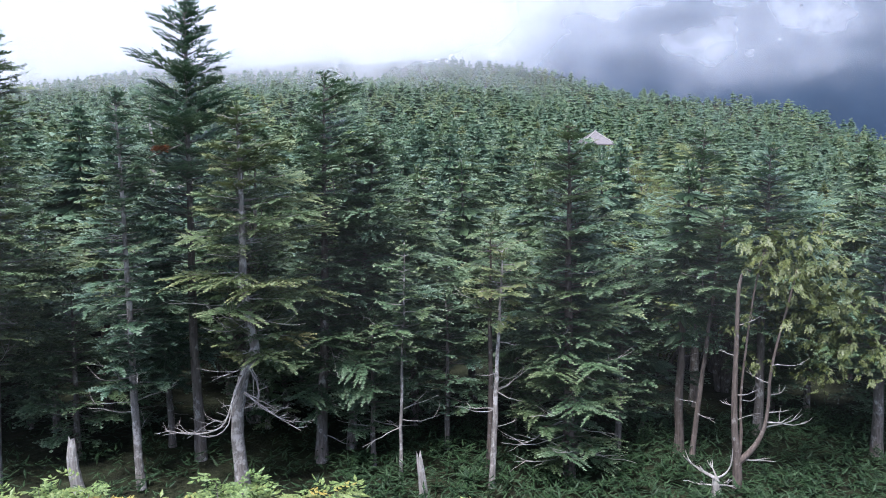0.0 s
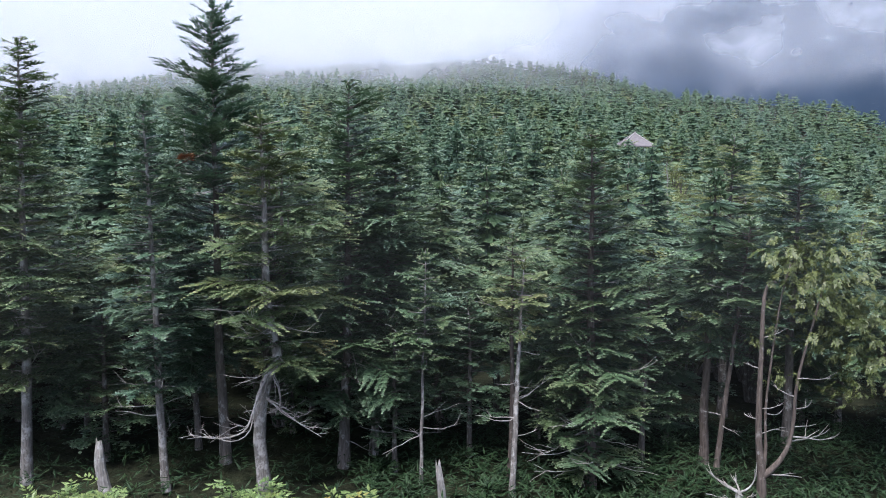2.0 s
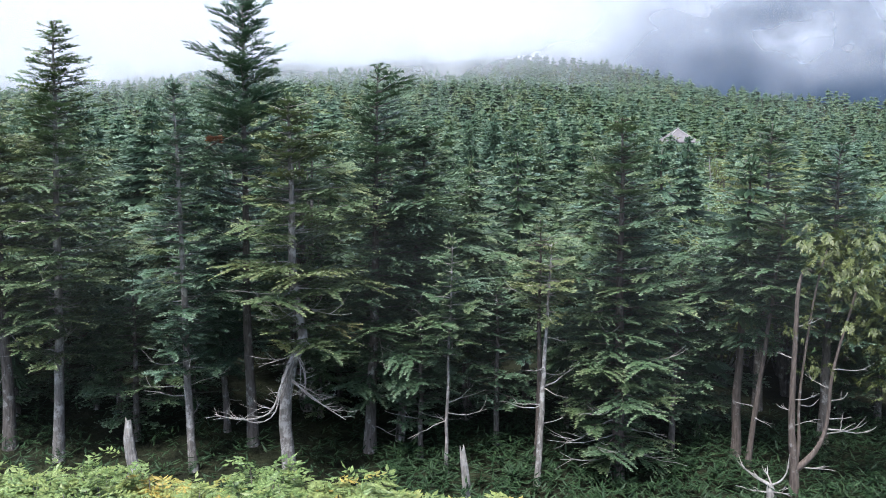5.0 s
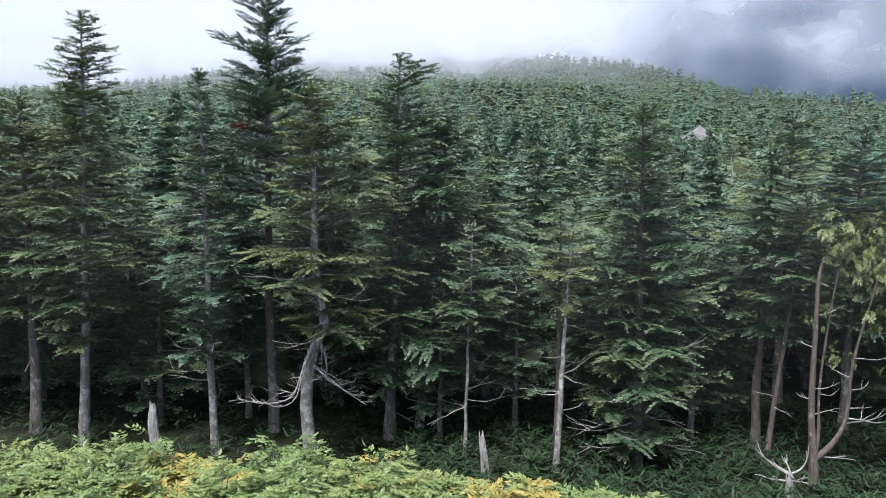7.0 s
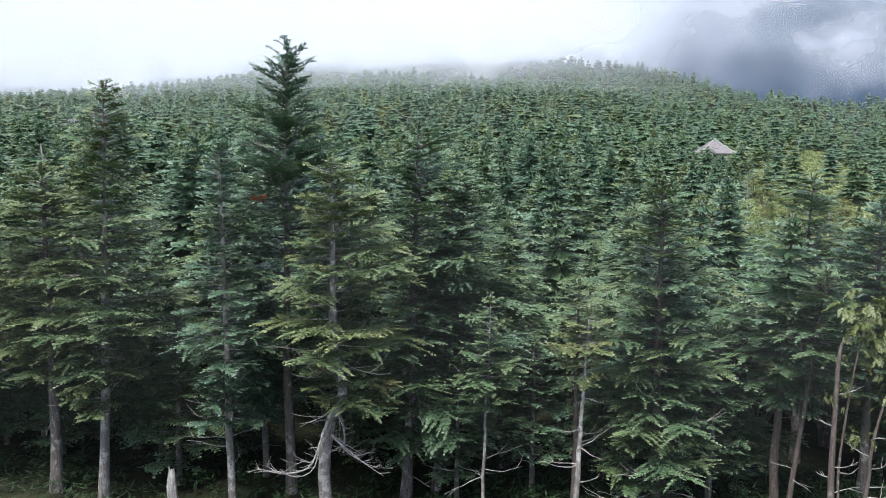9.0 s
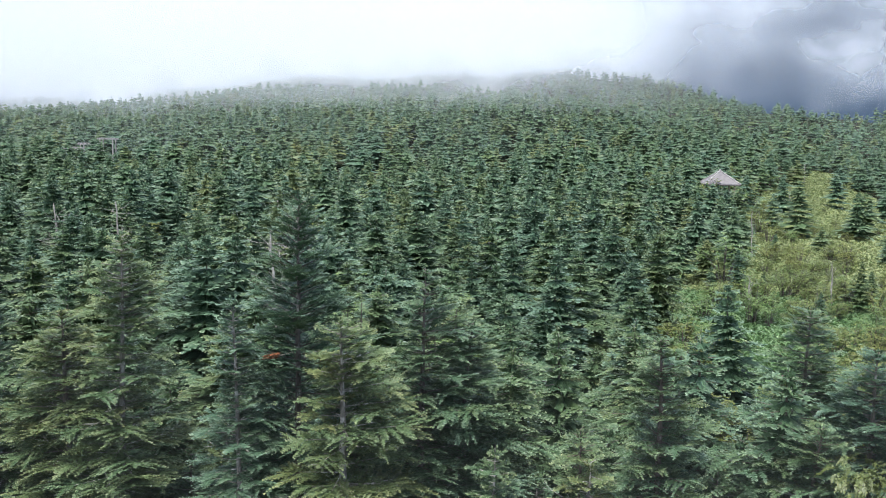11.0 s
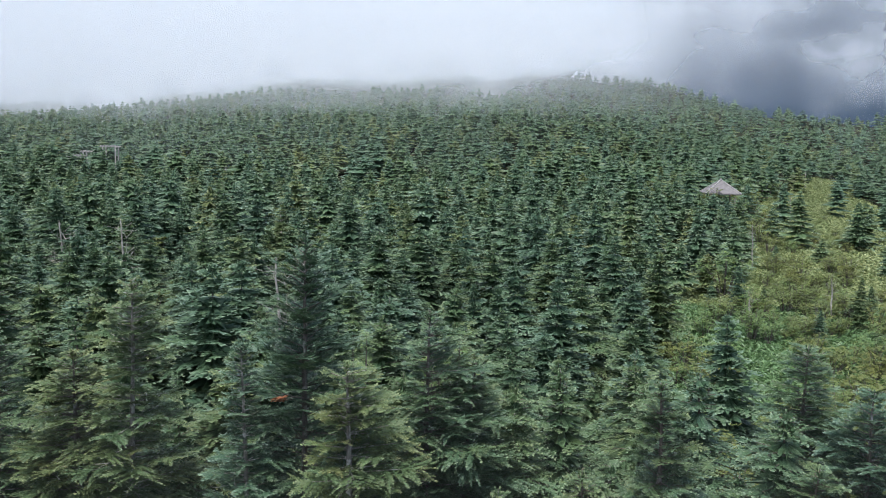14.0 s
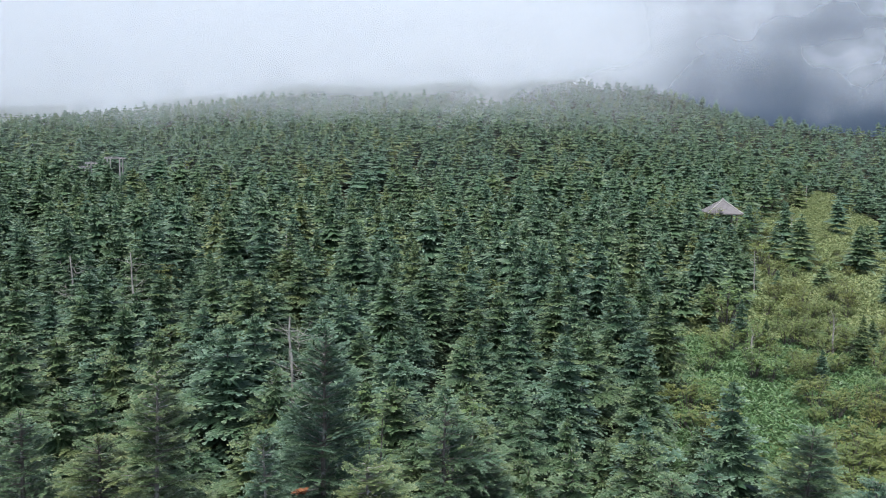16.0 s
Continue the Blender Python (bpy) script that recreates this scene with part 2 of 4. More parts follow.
def tube(path, radii, sides=8, rng=None, rough=0.0):
    """A tapered tube along a path, in quads."""
    path, radii = np.asarray(path, float), np.asarray(radii, float)
    n = len(path)
    t = np.gradient(path, axis=0)
    t /= np.linalg.norm(t, axis=1, keepdims=True) + 1e-9
    ref = np.eye(3)[np.argmin(np.abs(t).max(0))][None]
    u = np.cross(t, ref)
    u /= np.linalg.norm(u, axis=1, keepdims=True) + 1e-9
    w = np.cross(t, u)
    a = np.linspace(0, 2 * np.pi, sides, endpoint=False)
    r = radii[:, None] * (1 + (rng.normal(0, rough, (n, sides)) if rng is not None else 0))
    V = path[:, None] + r[..., None] * (np.cos(a)[None, :, None] * u[:, None] + np.sin(a)[None, :, None] * w[:, None])
    i, j = np.meshgrid(np.arange(n - 1), np.arange(sides), indexing="ij")
    k = (j + 1) % sides
    F = np.stack([i * sides + j, i * sides + k, (i + 1) * sides + k, (i + 1) * sides + j], -1).reshape(-1, 4)
    return V.reshape(-1, 3), F


def blades(P, D, S, U, length, width, fold=0.3, at=0.45):
    """Leaf blades: a folded diamond from each P along D, as wide as S says, with U up. V (4n, 3)."""
    l, w = np.asarray(length)[:, None], np.asarray(width)[:, None]
    mid = P + D * l * at - U * w * fold
    return np.stack([P, mid + S * w * 0.5, P + D * l, mid - S * w * 0.5], 1).reshape(-1, 3)


def blade_faces(n):
    b = 4 * np.arange(n)[:, None]
    return np.concatenate([b + [[0, 1, 2]], b + [[0, 2, 3]]])


def unit(v):
    return v / (np.linalg.norm(v, axis=-1, keepdims=True) + 1e-9)


# ---- firs ----
def frond(rng, at, angle, L, n, width, roll=0.0, rise=0.0, lift=0.12):
    """A flat twig: a spine with n pairs of pointed shoots that slant forward and curve up a little. V, F and 1 at the shoots' points."""
    s = np.linspace(0, 1, n + 1)
    mid = (s[:-1] + s[1:]) / 2
    reach = width * np.minimum(1, (1 - mid) * 1.8 + 0.25) * np.minimum(1, mid * 3 + 0.45) * rng.uniform(0.75, 1.2, n)
    spine = np.stack([s * L, np.zeros(n + 1), s * L * rise + 0.012 * rng.normal(0, 1, n + 1) * L], 1)
    sides = []
    for k in (-1, 1):
        y = k * reach * rng.uniform(0.65, 1.0, n)
        x = mid * L + reach * rng.uniform(0.5, 0.95, n)
        sides.append(np.stack([x, y, mid * L * rise + rng.normal(lift, 0.16, n) * reach], 1))
    V = np.concatenate([spine, *sides])
    V[:, 2] += V[:, 1] * roll
    ca, sa = math.cos(angle), math.sin(angle)
    V = np.stack([V[:, 0] * ca - V[:, 1] * sa, V[:, 0] * sa + V[:, 1] * ca, V[:, 2]], 1) + np.asarray(at)
    i = np.arange(n)
    F = np.concatenate([np.stack([i + 1, i, n + 1 + i], 1), np.stack([i, i + 1, 2 * n + 1 + i], 1)])
    return V, F, np.concatenate([np.zeros(n + 1), np.ones(2 * n)])


def gather(parts):
    """Joins fronds, or sprays of them."""
    V, F = stack([(p[0], p[1]) for p in parts])
    return (V, F, *[np.concatenate([p[k] for p in parts]) for k in range(2, len(parts[0]))])


LENGTHS = (0.45, 0.8, 1.2, 1.7, 2.3)
spray_rng = np.random.default_rng(3)


class Grade:
    """A fineness of foliage: boughs of several lengths, each a rounded, slightly domed plate of side twigs set apart by
    gap. A twig is a plain blade as wide as shoot, or, with a step, a spine with shoots set apart by it. The plate's rim
    is the palest: young growth, and caught light put in colour."""

    def __init__(self, gap, step, shoot, kinds, wide=0.4, loose=1.0, bare=0.3, dome=0.2):
        self.gap, self.step, self.shoot, self.wide, self.loose, self.bare, self.dome = gap, step, shoot, wide, loose, bare, dome
        self.sprays = [[self.spray(spray_rng, L) for _ in range(kinds)] for L in LENGTHS]

    def twig(self, rng, at, angle, l):
        roll, rise = rng.normal(0, 0.4 * self.loose), rng.normal(0, 0.22 * self.loose)
        if self.step:
            n = max(2, int(round(l / self.step)))
            V, F, tips = frond(rng, at, angle, l, n, self.shoot, roll, rise)
            along = np.concatenate([np.linspace(0, 1, n + 1), np.tile((np.arange(n) + 0.5) / n, 2)])
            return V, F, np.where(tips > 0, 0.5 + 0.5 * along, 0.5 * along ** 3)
        w = 0.5 * self.shoot * rng.uniform(0.8, 1.3)
        V = np.array([(0, 0, 0), (0.62 * l, w, 0.62 * l * rise + w * roll), (l, 0, l * rise), (0.62 * l, -w, 0.62 * l * rise - w * roll)])
        ca, sa = math.cos(angle), math.sin(angle)
        V = np.stack([V[:, 0] * ca - V[:, 1] * sa, V[:, 0] * sa + V[:, 1] * ca, V[:, 2]], 1) + np.asarray(at)
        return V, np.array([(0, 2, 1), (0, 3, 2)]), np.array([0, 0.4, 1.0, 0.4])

    def spray(self, rng, L):
        parts = [self.twig(rng, (0.68 * L, 0, 0), rng.normal(0, 0.08), 0.33 * L)]
        for x in np.arange(self.bare * L, 0.86 * L, self.gap):
            u = x / L
            half = self.wide * L * min(1, 0.3 + 1.2 * u) * math.sqrt(max(0.08, 1 - max(0, (u - 0.5) / 0.42) ** 2))
            for k in (-1, 1):
                if rng.random() < 0.1:
                    continue
                turn = radians(rng.uniform(38, 62))
                parts.append(self.twig(rng, (x + rng.uniform(-0.3, 0.3) * self.gap, 0, rng.normal(0, 0.012)), k * turn, half * rng.uniform(0.75, 1.15) / math.sin(turn)))
        V, F, tips = gather(parts)
        V[:, 2] -= self.dome * (V[:, 1] ** 2 / L + 0.5 * np.clip(V[:, 0] / L - 0.6, 0, 1) ** 2 * L)
        return V, F, tips


#               gap   step   shoot kinds wide loose bare dome
FINE = Grade(0.085, 0.06, 0.08, 7, 0.42, 0.4, 0.18, 0.2)
FAIR = Grade(0.13, 0.095, 0.095, 6, 0.42, 0.3, 0.2, 0.22)
COARSE = Grade(0.15, 0.13, 0.11, 6, 0.42, 0.28, 0.25, 0.25)
ROUGH = Grade(0.24, 0, 0.18, 5, 0.44, 0.28, 0.25, 0.25)
FAR = Grade(0.42, 0, 0.3, 5, 0.44, 0.3, 0.2, 0.25)


def crown_of(rng, H, base, R, grade, gap=0.3, per=9, tone=0.4, droop=0.12, rise=0.3, blunt=0.68, wind=0.0, thin=0.12, curl=0.16, slim=1.0, centre=None, tilt=0.09, level=0.22, core=0.0, skirts=9, rim=0.55):
    """Whorls of flat branches round a stem. Returns V, F, tips, tone and the branches' lines."""
    parts, lines = [], []

    def reach_at(u):
        return R * max(0.0, 1 - u) ** blunt * (0.5 + 0.5 * min(1, u / 0.25)) + 0.1

    def skirt(z, reach):
        """The inner growth of a tier: a ragged, sloping ring, palest at its points, where caught light is coloured in
        with young growth.
        """
        m = skirts
        turn, out = rng.uniform(0, 6.28), core * reach
        k = np.arange(m)
        az_in, az_out = turn + 6.283 * k / m, turn + 6.283 * (np.arange(2 * m) + rng.uniform(-0.35, 0.35, 2 * m)) / (2 * m)
        point = np.arange(2 * m) % 2 == 0
        r = out * np.where(point, rng.uniform(0.7, 1.25, 2 * m), rng.uniform(0.35, 0.8, 2 * m)) * (1 + 0.28 * np.cos(az_out - rng.uniform(0, 6.28)))
        zo = z - 0.06 * r + rng.normal(0, 0.16 * gap, 2 * m)
        inner = np.stack([0.14 * out * np.cos(az_in), 0.14 * out * np.sin(az_in), np.full(m, z + 0.16 * out + 0.2 * gap)], 1)
        o = centre(z) if centre else (0.0, 0.0)
        V = np.concatenate([inner, np.stack([r * np.cos(az_out), r * np.sin(az_out), zo], 1)]) + [o[0], o[1], 0]
        n1, o0, o1, o2 = (k + 1) % m, m + 2 * k, m + 2 * k + 1, m + (2 * k + 2) % (2 * m)
        F = np.concatenate([np.stack([k, o0, o1], 1), np.stack([k, o1, n1], 1), np.stack([n1, o1, o2], 1)])
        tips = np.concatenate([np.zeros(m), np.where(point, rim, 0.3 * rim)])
        parts.append((V, F, tips, np.clip(tone + rng.normal(0, 0.06) + rng.normal(0, 0.04, len(V)), 0, 1)))

    z = base
    while z < H - 0.06:
        u = (z - base) / (H - base)
        reach = reach_at(u) * rng.uniform(0.8, 1.14)
        n = max(4, int(round(per * (1 - 0.3 * u) + rng.uniform(-1, 1)))) if per else 0
        if core:
            skirt(z, reach)
        turn = rng.uniform(0, 6.28)
        for k in range(n):
            if rng.random() < thin:
                continue
            az = turn + 6.283 * (k + rng.uniform(-0.3, 0.3)) / n
            L = reach * rng.uniform(0.5, 1.18) * (1 + wind * math.cos(az))
            i = int(np.argmin([abs(L - q) for q in LENGTHS]))
            V, F, tips = grade.sprays[i][rng.integers(len(grade.sprays[i]))]
            V = V * np.array([L / LENGTHS[i], slim * L / LENGTHS[i] * rng.uniform(0.8, 1.2) * rng.choice([-1, 1]), 1.0])
            s = V[:, 0] / L
            a = rise * u ** 1.2 - droop * (1 - u) + rng.normal(0, 0.07)
            c = rng.uniform(min(0.0, curl), max(0.0, curl))
            V[:, 2] += L * (a * s + c * s * s) - 0.06 * np.abs(V[:, 1]) + V[:, 1] * rng.normal(0, tilt)
            ca, sa = math.cos(az), math.sin(az)
            zz = z + rng.uniform(-level, level) * gap
            o = centre(zz) if centre else (0.0, 0.0)
            V = np.stack([V[:, 0] * ca - V[:, 1] * sa + o[0], V[:, 0] * sa + V[:, 1] * ca + o[1], V[:, 2] + zz], 1)
            # tips paler outwards: newer shoots, and the stronger light there painted in
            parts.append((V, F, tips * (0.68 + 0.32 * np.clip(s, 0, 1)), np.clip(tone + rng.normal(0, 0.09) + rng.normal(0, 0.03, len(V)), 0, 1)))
            q = np.array([0.0, 0.35, 0.7]) * L
            lines.append(np.stack([q * ca + o[0], q * sa + o[1], zz + q * (a + c * q / L)], 1))
        z += gap * rng.uniform(0.65, 1.4) * (1 - 0.5 * u)
    o = centre(H) if centre else (0.0, 0.0)
    for k in range(5):  # the leader's upright shoots
        V, F, tips = frond(rng, (0, 0, 0), 0.0, 0.3, 3, 0.06)
        az, lean_ = 1.2566 * k, 0.35
        V = np.stack([V[:, 0] * lean_ * math.cos(az) - V[:, 1] * math.sin(az) + o[0], V[:, 0] * lean_ * math.sin(az) + V[:, 1] * math.cos(az) + o[1], H - 0.25 + V[:, 0] * 0.95], 1)
        parts.append((V, F, tips, np.full(len(V), tone)))
    return (*gather(parts), lines)


def stem(rng, H, r, lean=(0, 0), wobble=0.03, steps=14):
    """A stem's centre line as a function of height."""
    hs = np.linspace(0, H, steps)
    wx, wy = np.cumsum(rng.normal(0, wobble, steps)) * 0.4, np.cumsum(rng.normal(0, wobble, steps)) * 0.4
    xs, ys = lean[0] * hs / H + wx - wx[0], lean[1] * hs / H + wy - wy[0]
    return hs, xs, ys, (lambda z: (float(np.interp(z, hs, xs)), float(np.interp(z, hs, ys))))


def dead_limb(rng, start, az, L, up, r=0.016, forks=2):
    """A bare, crooked branch with a few forks."""
    chunks = []

    def grow(p, a, e, length, rad, depth):
        pts = [np.array(p, float)]
        for _ in range(6):
            a += rng.normal(0, 0.16)
            e += rng.normal(0.04, 0.12)
            pts.append(pts[-1] + length / 6 * np.array([math.cos(a) * math.cos(e), math.sin(a) * math.cos(e), math.sin(e)]))
        chunks.append(tube(pts, np.linspace(rad, rad * 0.25, 7), 5))
        if depth:
            for _ in range(forks):
                k = rng.integers(2, 6)
                grow(pts[k], a + rng.choice([-1, 1]) * rng.uniform(0.4, 0.9), e + rng.uniform(-0.2, 0.4), length * rng.uniform(0.25, 0.5), rad * 0.55, depth - 1)

    grow(start, az, up, L, r, 1)
    return stack(chunks)


TREE_TONES = [(0.28, "blue-green"), (0.62, "dark green"), (2.0, "olive-green")]


def fir_parts(seed, H, base, R, r, grade, tone=0.4, bark=None, lean=(0, 0), dead=0, twiggy=0, bend=None, sides=9, twigs=True, extra=(), **kw):
    """A fir at the origin: trunk, crown and bare limbs. Returns its Empty."""
    rng = np.random.default_rng(seed)
    hs, xs, ys, centre = stem(rng, H, r, lean)
    if bend:
        xs = xs + np.interp(hs, *bend)
        centre = lambda z: (float(np.interp(z, hs, xs)), float(np.interp(z, hs, ys)))
    root = new("fir_tree")
    rad = r * (1 - hs / H) ** 0.8 + 0.008
    rad[0] *= 1.35
    path = np.stack([xs, ys, hs], 1)
    path[0, 2] = -0.25
    V, F = tube(path, rad, sides, rng, 0.05)
    piece("trunk", mesh_of("trunk", V, F, bark or BARK, smooth=True), root)
    V, F, tips, T, lines = crown_of(rng, H, base, R, grade, tone=tone, centre=centre, **kw)
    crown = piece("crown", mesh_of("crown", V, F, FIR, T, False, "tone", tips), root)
    if twigs:
        wood = [tube(l, np.array([0.02, 0.014, 0.006]) * (0.5 + 2.5 * r), 4) for l in lines]
        tagged(piece("branch_wood", mesh_of("branch_wood", *stack(wood), bark or BARK, smooth=True), crown, "grey-brown branch wood"), kind="stuff")
    for _ in range(dead):
        z = rng.uniform(0.35 * base, base + 0.25)
        dv, df = dead_limb(rng, (*centre(z), z), rng.uniform(0, 6.28), rng.uniform(0.4, 1.0), rng.uniform(-0.3, 0.2), 0.012, 1)
        piece("dead_branch", mesh_of("dead_branch", dv, df, DEADWOOD, smooth=True), root, "bare bleached branch")
    for _ in range(twiggy):
        z = rng.uniform(base, base + 0.6 * (H - base))
        dv, df = dead_limb(rng, (*centre(z), z - 0.12), rng.uniform(3.4, 6.0), 1.1 * R * (1 - (z - base) / (H - base)) ** 0.6 * rng.uniform(0.6, 1.0), rng.uniform(-0.25, 0.15), 0.013, 3)
        piece("dead_branch", mesh_of("dead_branch", dv, df, DEADWOOD, smooth=True), root, "bare grey twigs")
    for pts, r0 in extra:
        for turn in range(3):
            bent = [np.array(p) + rng.normal(0, 0.03 + 0.035 * i, 3) * (turn > 0) for i, p in enumerate(pts)]
            bent = bent[:len(pts) - (turn == 2)]
            q = smooth_path(bent, 16)
            r1 = r0 * (0.75, 0.5, 0.42)[turn]
            chunks = [tube(q, np.linspace(r1, 0.25 * r1, 16), 6)]
            for k in range(4, 15, 2):
                away = q[k] - q[k - 1]
                chunks.append(dead_limb(rng, q[k], math.atan2(away[1], away[0]) + rng.choice([-1, 1]) * rng.uniform(0.3, 0.8), rng.uniform(0.2, 0.5), rng.uniform(-0.2, 0.4), 0.35 * r1, 2))
            piece("dead_branch", mesh_of("dead_branch", *stack(chunks), DEADWOOD, smooth=True), root, "long bare bleached branch")
    return root


def smooth_path(points, n):
    p = np.array(points, float)
    s = np.linspace(0, len(p) - 1, n)
    q = np.stack([np.interp(s, np.arange(len(p)), p[:, k]) for k in range(3)], 1)
    for _ in range(2):
        q[1:-1] = 0.25 * q[:-2] + 0.5 * q[1:-1] + 0.25 * q[2:]
    return q


# ---- the lie of the land ----
PROFILE_Y = (-4000, -300, -40, -5, 4, 9, 12, 15.2, 30, 60, 105, 140, 160, 200, 260, 300, 345, 420, 540)
PROFILE_Z = (-300, -12, 1.6, 2.2, 1.9, 1.3, 0.6, 0.0, 0.7, 1.5, 4.8, 8.5, 11.5, 16.5, 24.0, 30.0, 38.0, 53.0, 76.0)


def smoothstep(a, b, v):
    t = np.clip((v - a) / (b - a), 0, 1)
    return t * t * (3 - 2 * t)


def crest_at(x):
    return np.interp(x, (-250, -160, -90, -10, 20, 50, 90, 170), (300, 335, 395, 420, 370, 315, 275, 210))


def ground_z(x, y):
    x, y = np.asarray(x, float), np.asarray(y, float)
    crest = crest_at(x)
    yy = np.minimum(y, crest)
    z = sum(np.interp(yy + k, PROFILE_Y, PROFILE_Z) for k in (-6, -2, 2, 6)) / 4 * smoothstep(16, 34, y) + np.interp(yy, PROFILE_Y, PROFILE_Z) * (1 - smoothstep(16, 34, y))
    z = z - 0.13 * np.clip(x - 2, 0, 55) * smoothstep(45, 130, y) - 0.05 * np.clip(-x - 40, 0, 130) * smoothstep(130, 300, y)
    z = z + (0.5 * np.sin(x * 0.09 + 1) * np.sin(y * 0.07) + 0.8 * np.sin(x * 0.031 + 2) * np.sin(y * 0.037 + 1)) * smoothstep(26, 80, y) + (1.5 * np.sin(x * 0.045) + 0.8 * np.sin(x * 0.13 + 2)) * smoothstep(200, 300, y)
    z = z - 0.27 * np.clip(x - 0.4 * y, 0, 45) * smoothstep(60, 130, y)
    over = np.clip(y - crest, 0, None)
    side = np.clip(np.abs(x) - 260, 0, None)
    return z - np.minimum(over * 0.35, 90) - np.minimum(side * 0.3, 90)


def grass_share(x, y):
    """Where the slope is open grass: a swath that climbs to one side of the shelter."""
    x, y = np.asarray(x, float), np.asarray(y, float)
    mid = np.interp(y, (28, 45, 57, 80, 105, 130, 165), (6.0, 9.0, 13.5, 23.5, 31.0, 38.0, 48.0))
    wide = np.interp(y, (27, 32, 42, 60, 80, 105, 130, 165, 172), (0.0, 1.2, 2.6, 3.2, 5.5, 9.5, 10.5, 3.5, -3.0))
    edge = 1.4 * np.sin(y * 0.5) + 1.1 * np.sin(x * 0.9 + y * 0.23) + 1.0 * np.sin(x * 2.1 - y * 0.61)
    return np.clip((wide + edge - np.abs(x - mid)) / 2.0, 0, 1) * (wide > 0.1)


def green_share(x, y):
    """Low leafy growth: the open swath, and thinner cover on the bank beside it."""
    x, y = np.asarray(x, float), np.asarray(y, float)
    bank = smoothstep(0.12, 0.15, x / np.maximum(y, 1)) * (1 - smoothstep(0.5, 0.6, x / np.maximum(y, 1))) * smoothstep(25, 28.5, y) * (1 - smoothstep(105, 135, y))
    return np.maximum(grass_share(x, y), 0.6 * bank)


# ---- setting ----
def axis(*spans):
    return np.unique(np.concatenate([np.linspace(*s) for s in spans]).round(3))


def build_ground():
    xs = axis((-4500, -500, 9), (-460, -120, 18), (-116, 116, 117), (120, 460, 18), (500, 4500, 9))
    ys = axis((-4500, -400, 9), (-300, -20, 15), (-16, 60, 77), (62, 200, 70), (204, 420, 55), (450, 900, 10), (1100, 4500, 8))
    X, Y = np.meshgrid(xs, ys)
    Z = ground_z(X, Y) + 1.7 * np.exp(-((X - 18.4) ** 2 + (Y - 104.3) ** 2) / 40)
    n, m = X.shape
    i, j = np.meshgrid(np.arange(n - 1), np.arange(m - 1), indexing="ij")
    F = np.stack([i * m + j, i * m + j + 1, (i + 1) * m + j + 1, (i + 1) * m + j], -1).reshape(-1, 4)
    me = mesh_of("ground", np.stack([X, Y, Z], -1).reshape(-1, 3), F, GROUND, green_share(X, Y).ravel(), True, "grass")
    tagged(new("ground", me), "mossy forest floor, darkened for tree shade, rising to a grassy hillside", "ground", kind="structure")


def land(x, y):
    return float(ground_z(x, y)) + 1.7 * math.exp(-((x - 18.4) ** 2 + (y - 104.3) ** 2) / 40)


build_ground()


def build_mountain():
    """A wooded ridge far behind the crest, seen through the break in the cloud; haze blue is put into its colour."""
    rng = np.random.default_rng(5)
    u, v = np.meshgrid(np.linspace(0, 1, 70), np.linspace(0, 1, 24))
    x, y = -700 + 2600 * u, 900 + 700 * v
    ridge = 430 * np.exp(-((u - 0.46) / 0.26) ** 2) + 40 * np.sin(u * 21) + 18 * np.sin(u * 57 + 1)
    z = -60 + ridge * np.sin(np.pi * np.clip(v, 0, 1)) + 5 * np.sin(u * 40 + v * 11)
    n, m = x.shape
    i, j = np.meshgrid(np.arange(n - 1), np.arange(m - 1), indexing="ij")
    F = np.stack([i * m + j, i * m + j + 1, (i + 1) * m + j + 1, (i + 1) * m + j], -1).reshape(-1, 4)
    tagged(new("backdrop_mountain", mesh_of("mountain", np.stack([x, y, z], -1).reshape(-1, 3), F, HAZE_MOUNTAIN, smooth=True)),
           "wooded mountain coloured with dark haze blue, behind drifting cloud", "mountain", kind="structure")


build_mountain()


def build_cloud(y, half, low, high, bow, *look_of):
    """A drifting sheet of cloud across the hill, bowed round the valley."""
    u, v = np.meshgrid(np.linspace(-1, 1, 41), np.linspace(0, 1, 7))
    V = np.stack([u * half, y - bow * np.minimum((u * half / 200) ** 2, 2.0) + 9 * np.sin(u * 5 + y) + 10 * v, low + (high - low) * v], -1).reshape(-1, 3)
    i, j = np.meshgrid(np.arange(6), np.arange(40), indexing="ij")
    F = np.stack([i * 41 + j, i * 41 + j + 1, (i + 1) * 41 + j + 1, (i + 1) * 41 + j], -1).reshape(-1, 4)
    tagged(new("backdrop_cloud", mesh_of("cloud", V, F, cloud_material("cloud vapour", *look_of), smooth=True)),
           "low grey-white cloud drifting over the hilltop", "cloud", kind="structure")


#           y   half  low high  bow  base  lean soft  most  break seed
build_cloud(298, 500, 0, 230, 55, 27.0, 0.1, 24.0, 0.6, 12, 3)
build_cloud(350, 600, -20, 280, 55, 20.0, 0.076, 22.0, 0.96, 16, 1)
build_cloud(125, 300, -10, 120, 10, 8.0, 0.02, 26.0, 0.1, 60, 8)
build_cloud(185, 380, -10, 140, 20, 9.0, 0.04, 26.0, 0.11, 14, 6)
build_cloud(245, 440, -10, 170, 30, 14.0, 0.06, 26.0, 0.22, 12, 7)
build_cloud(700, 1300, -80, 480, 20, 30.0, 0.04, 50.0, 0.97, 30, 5)


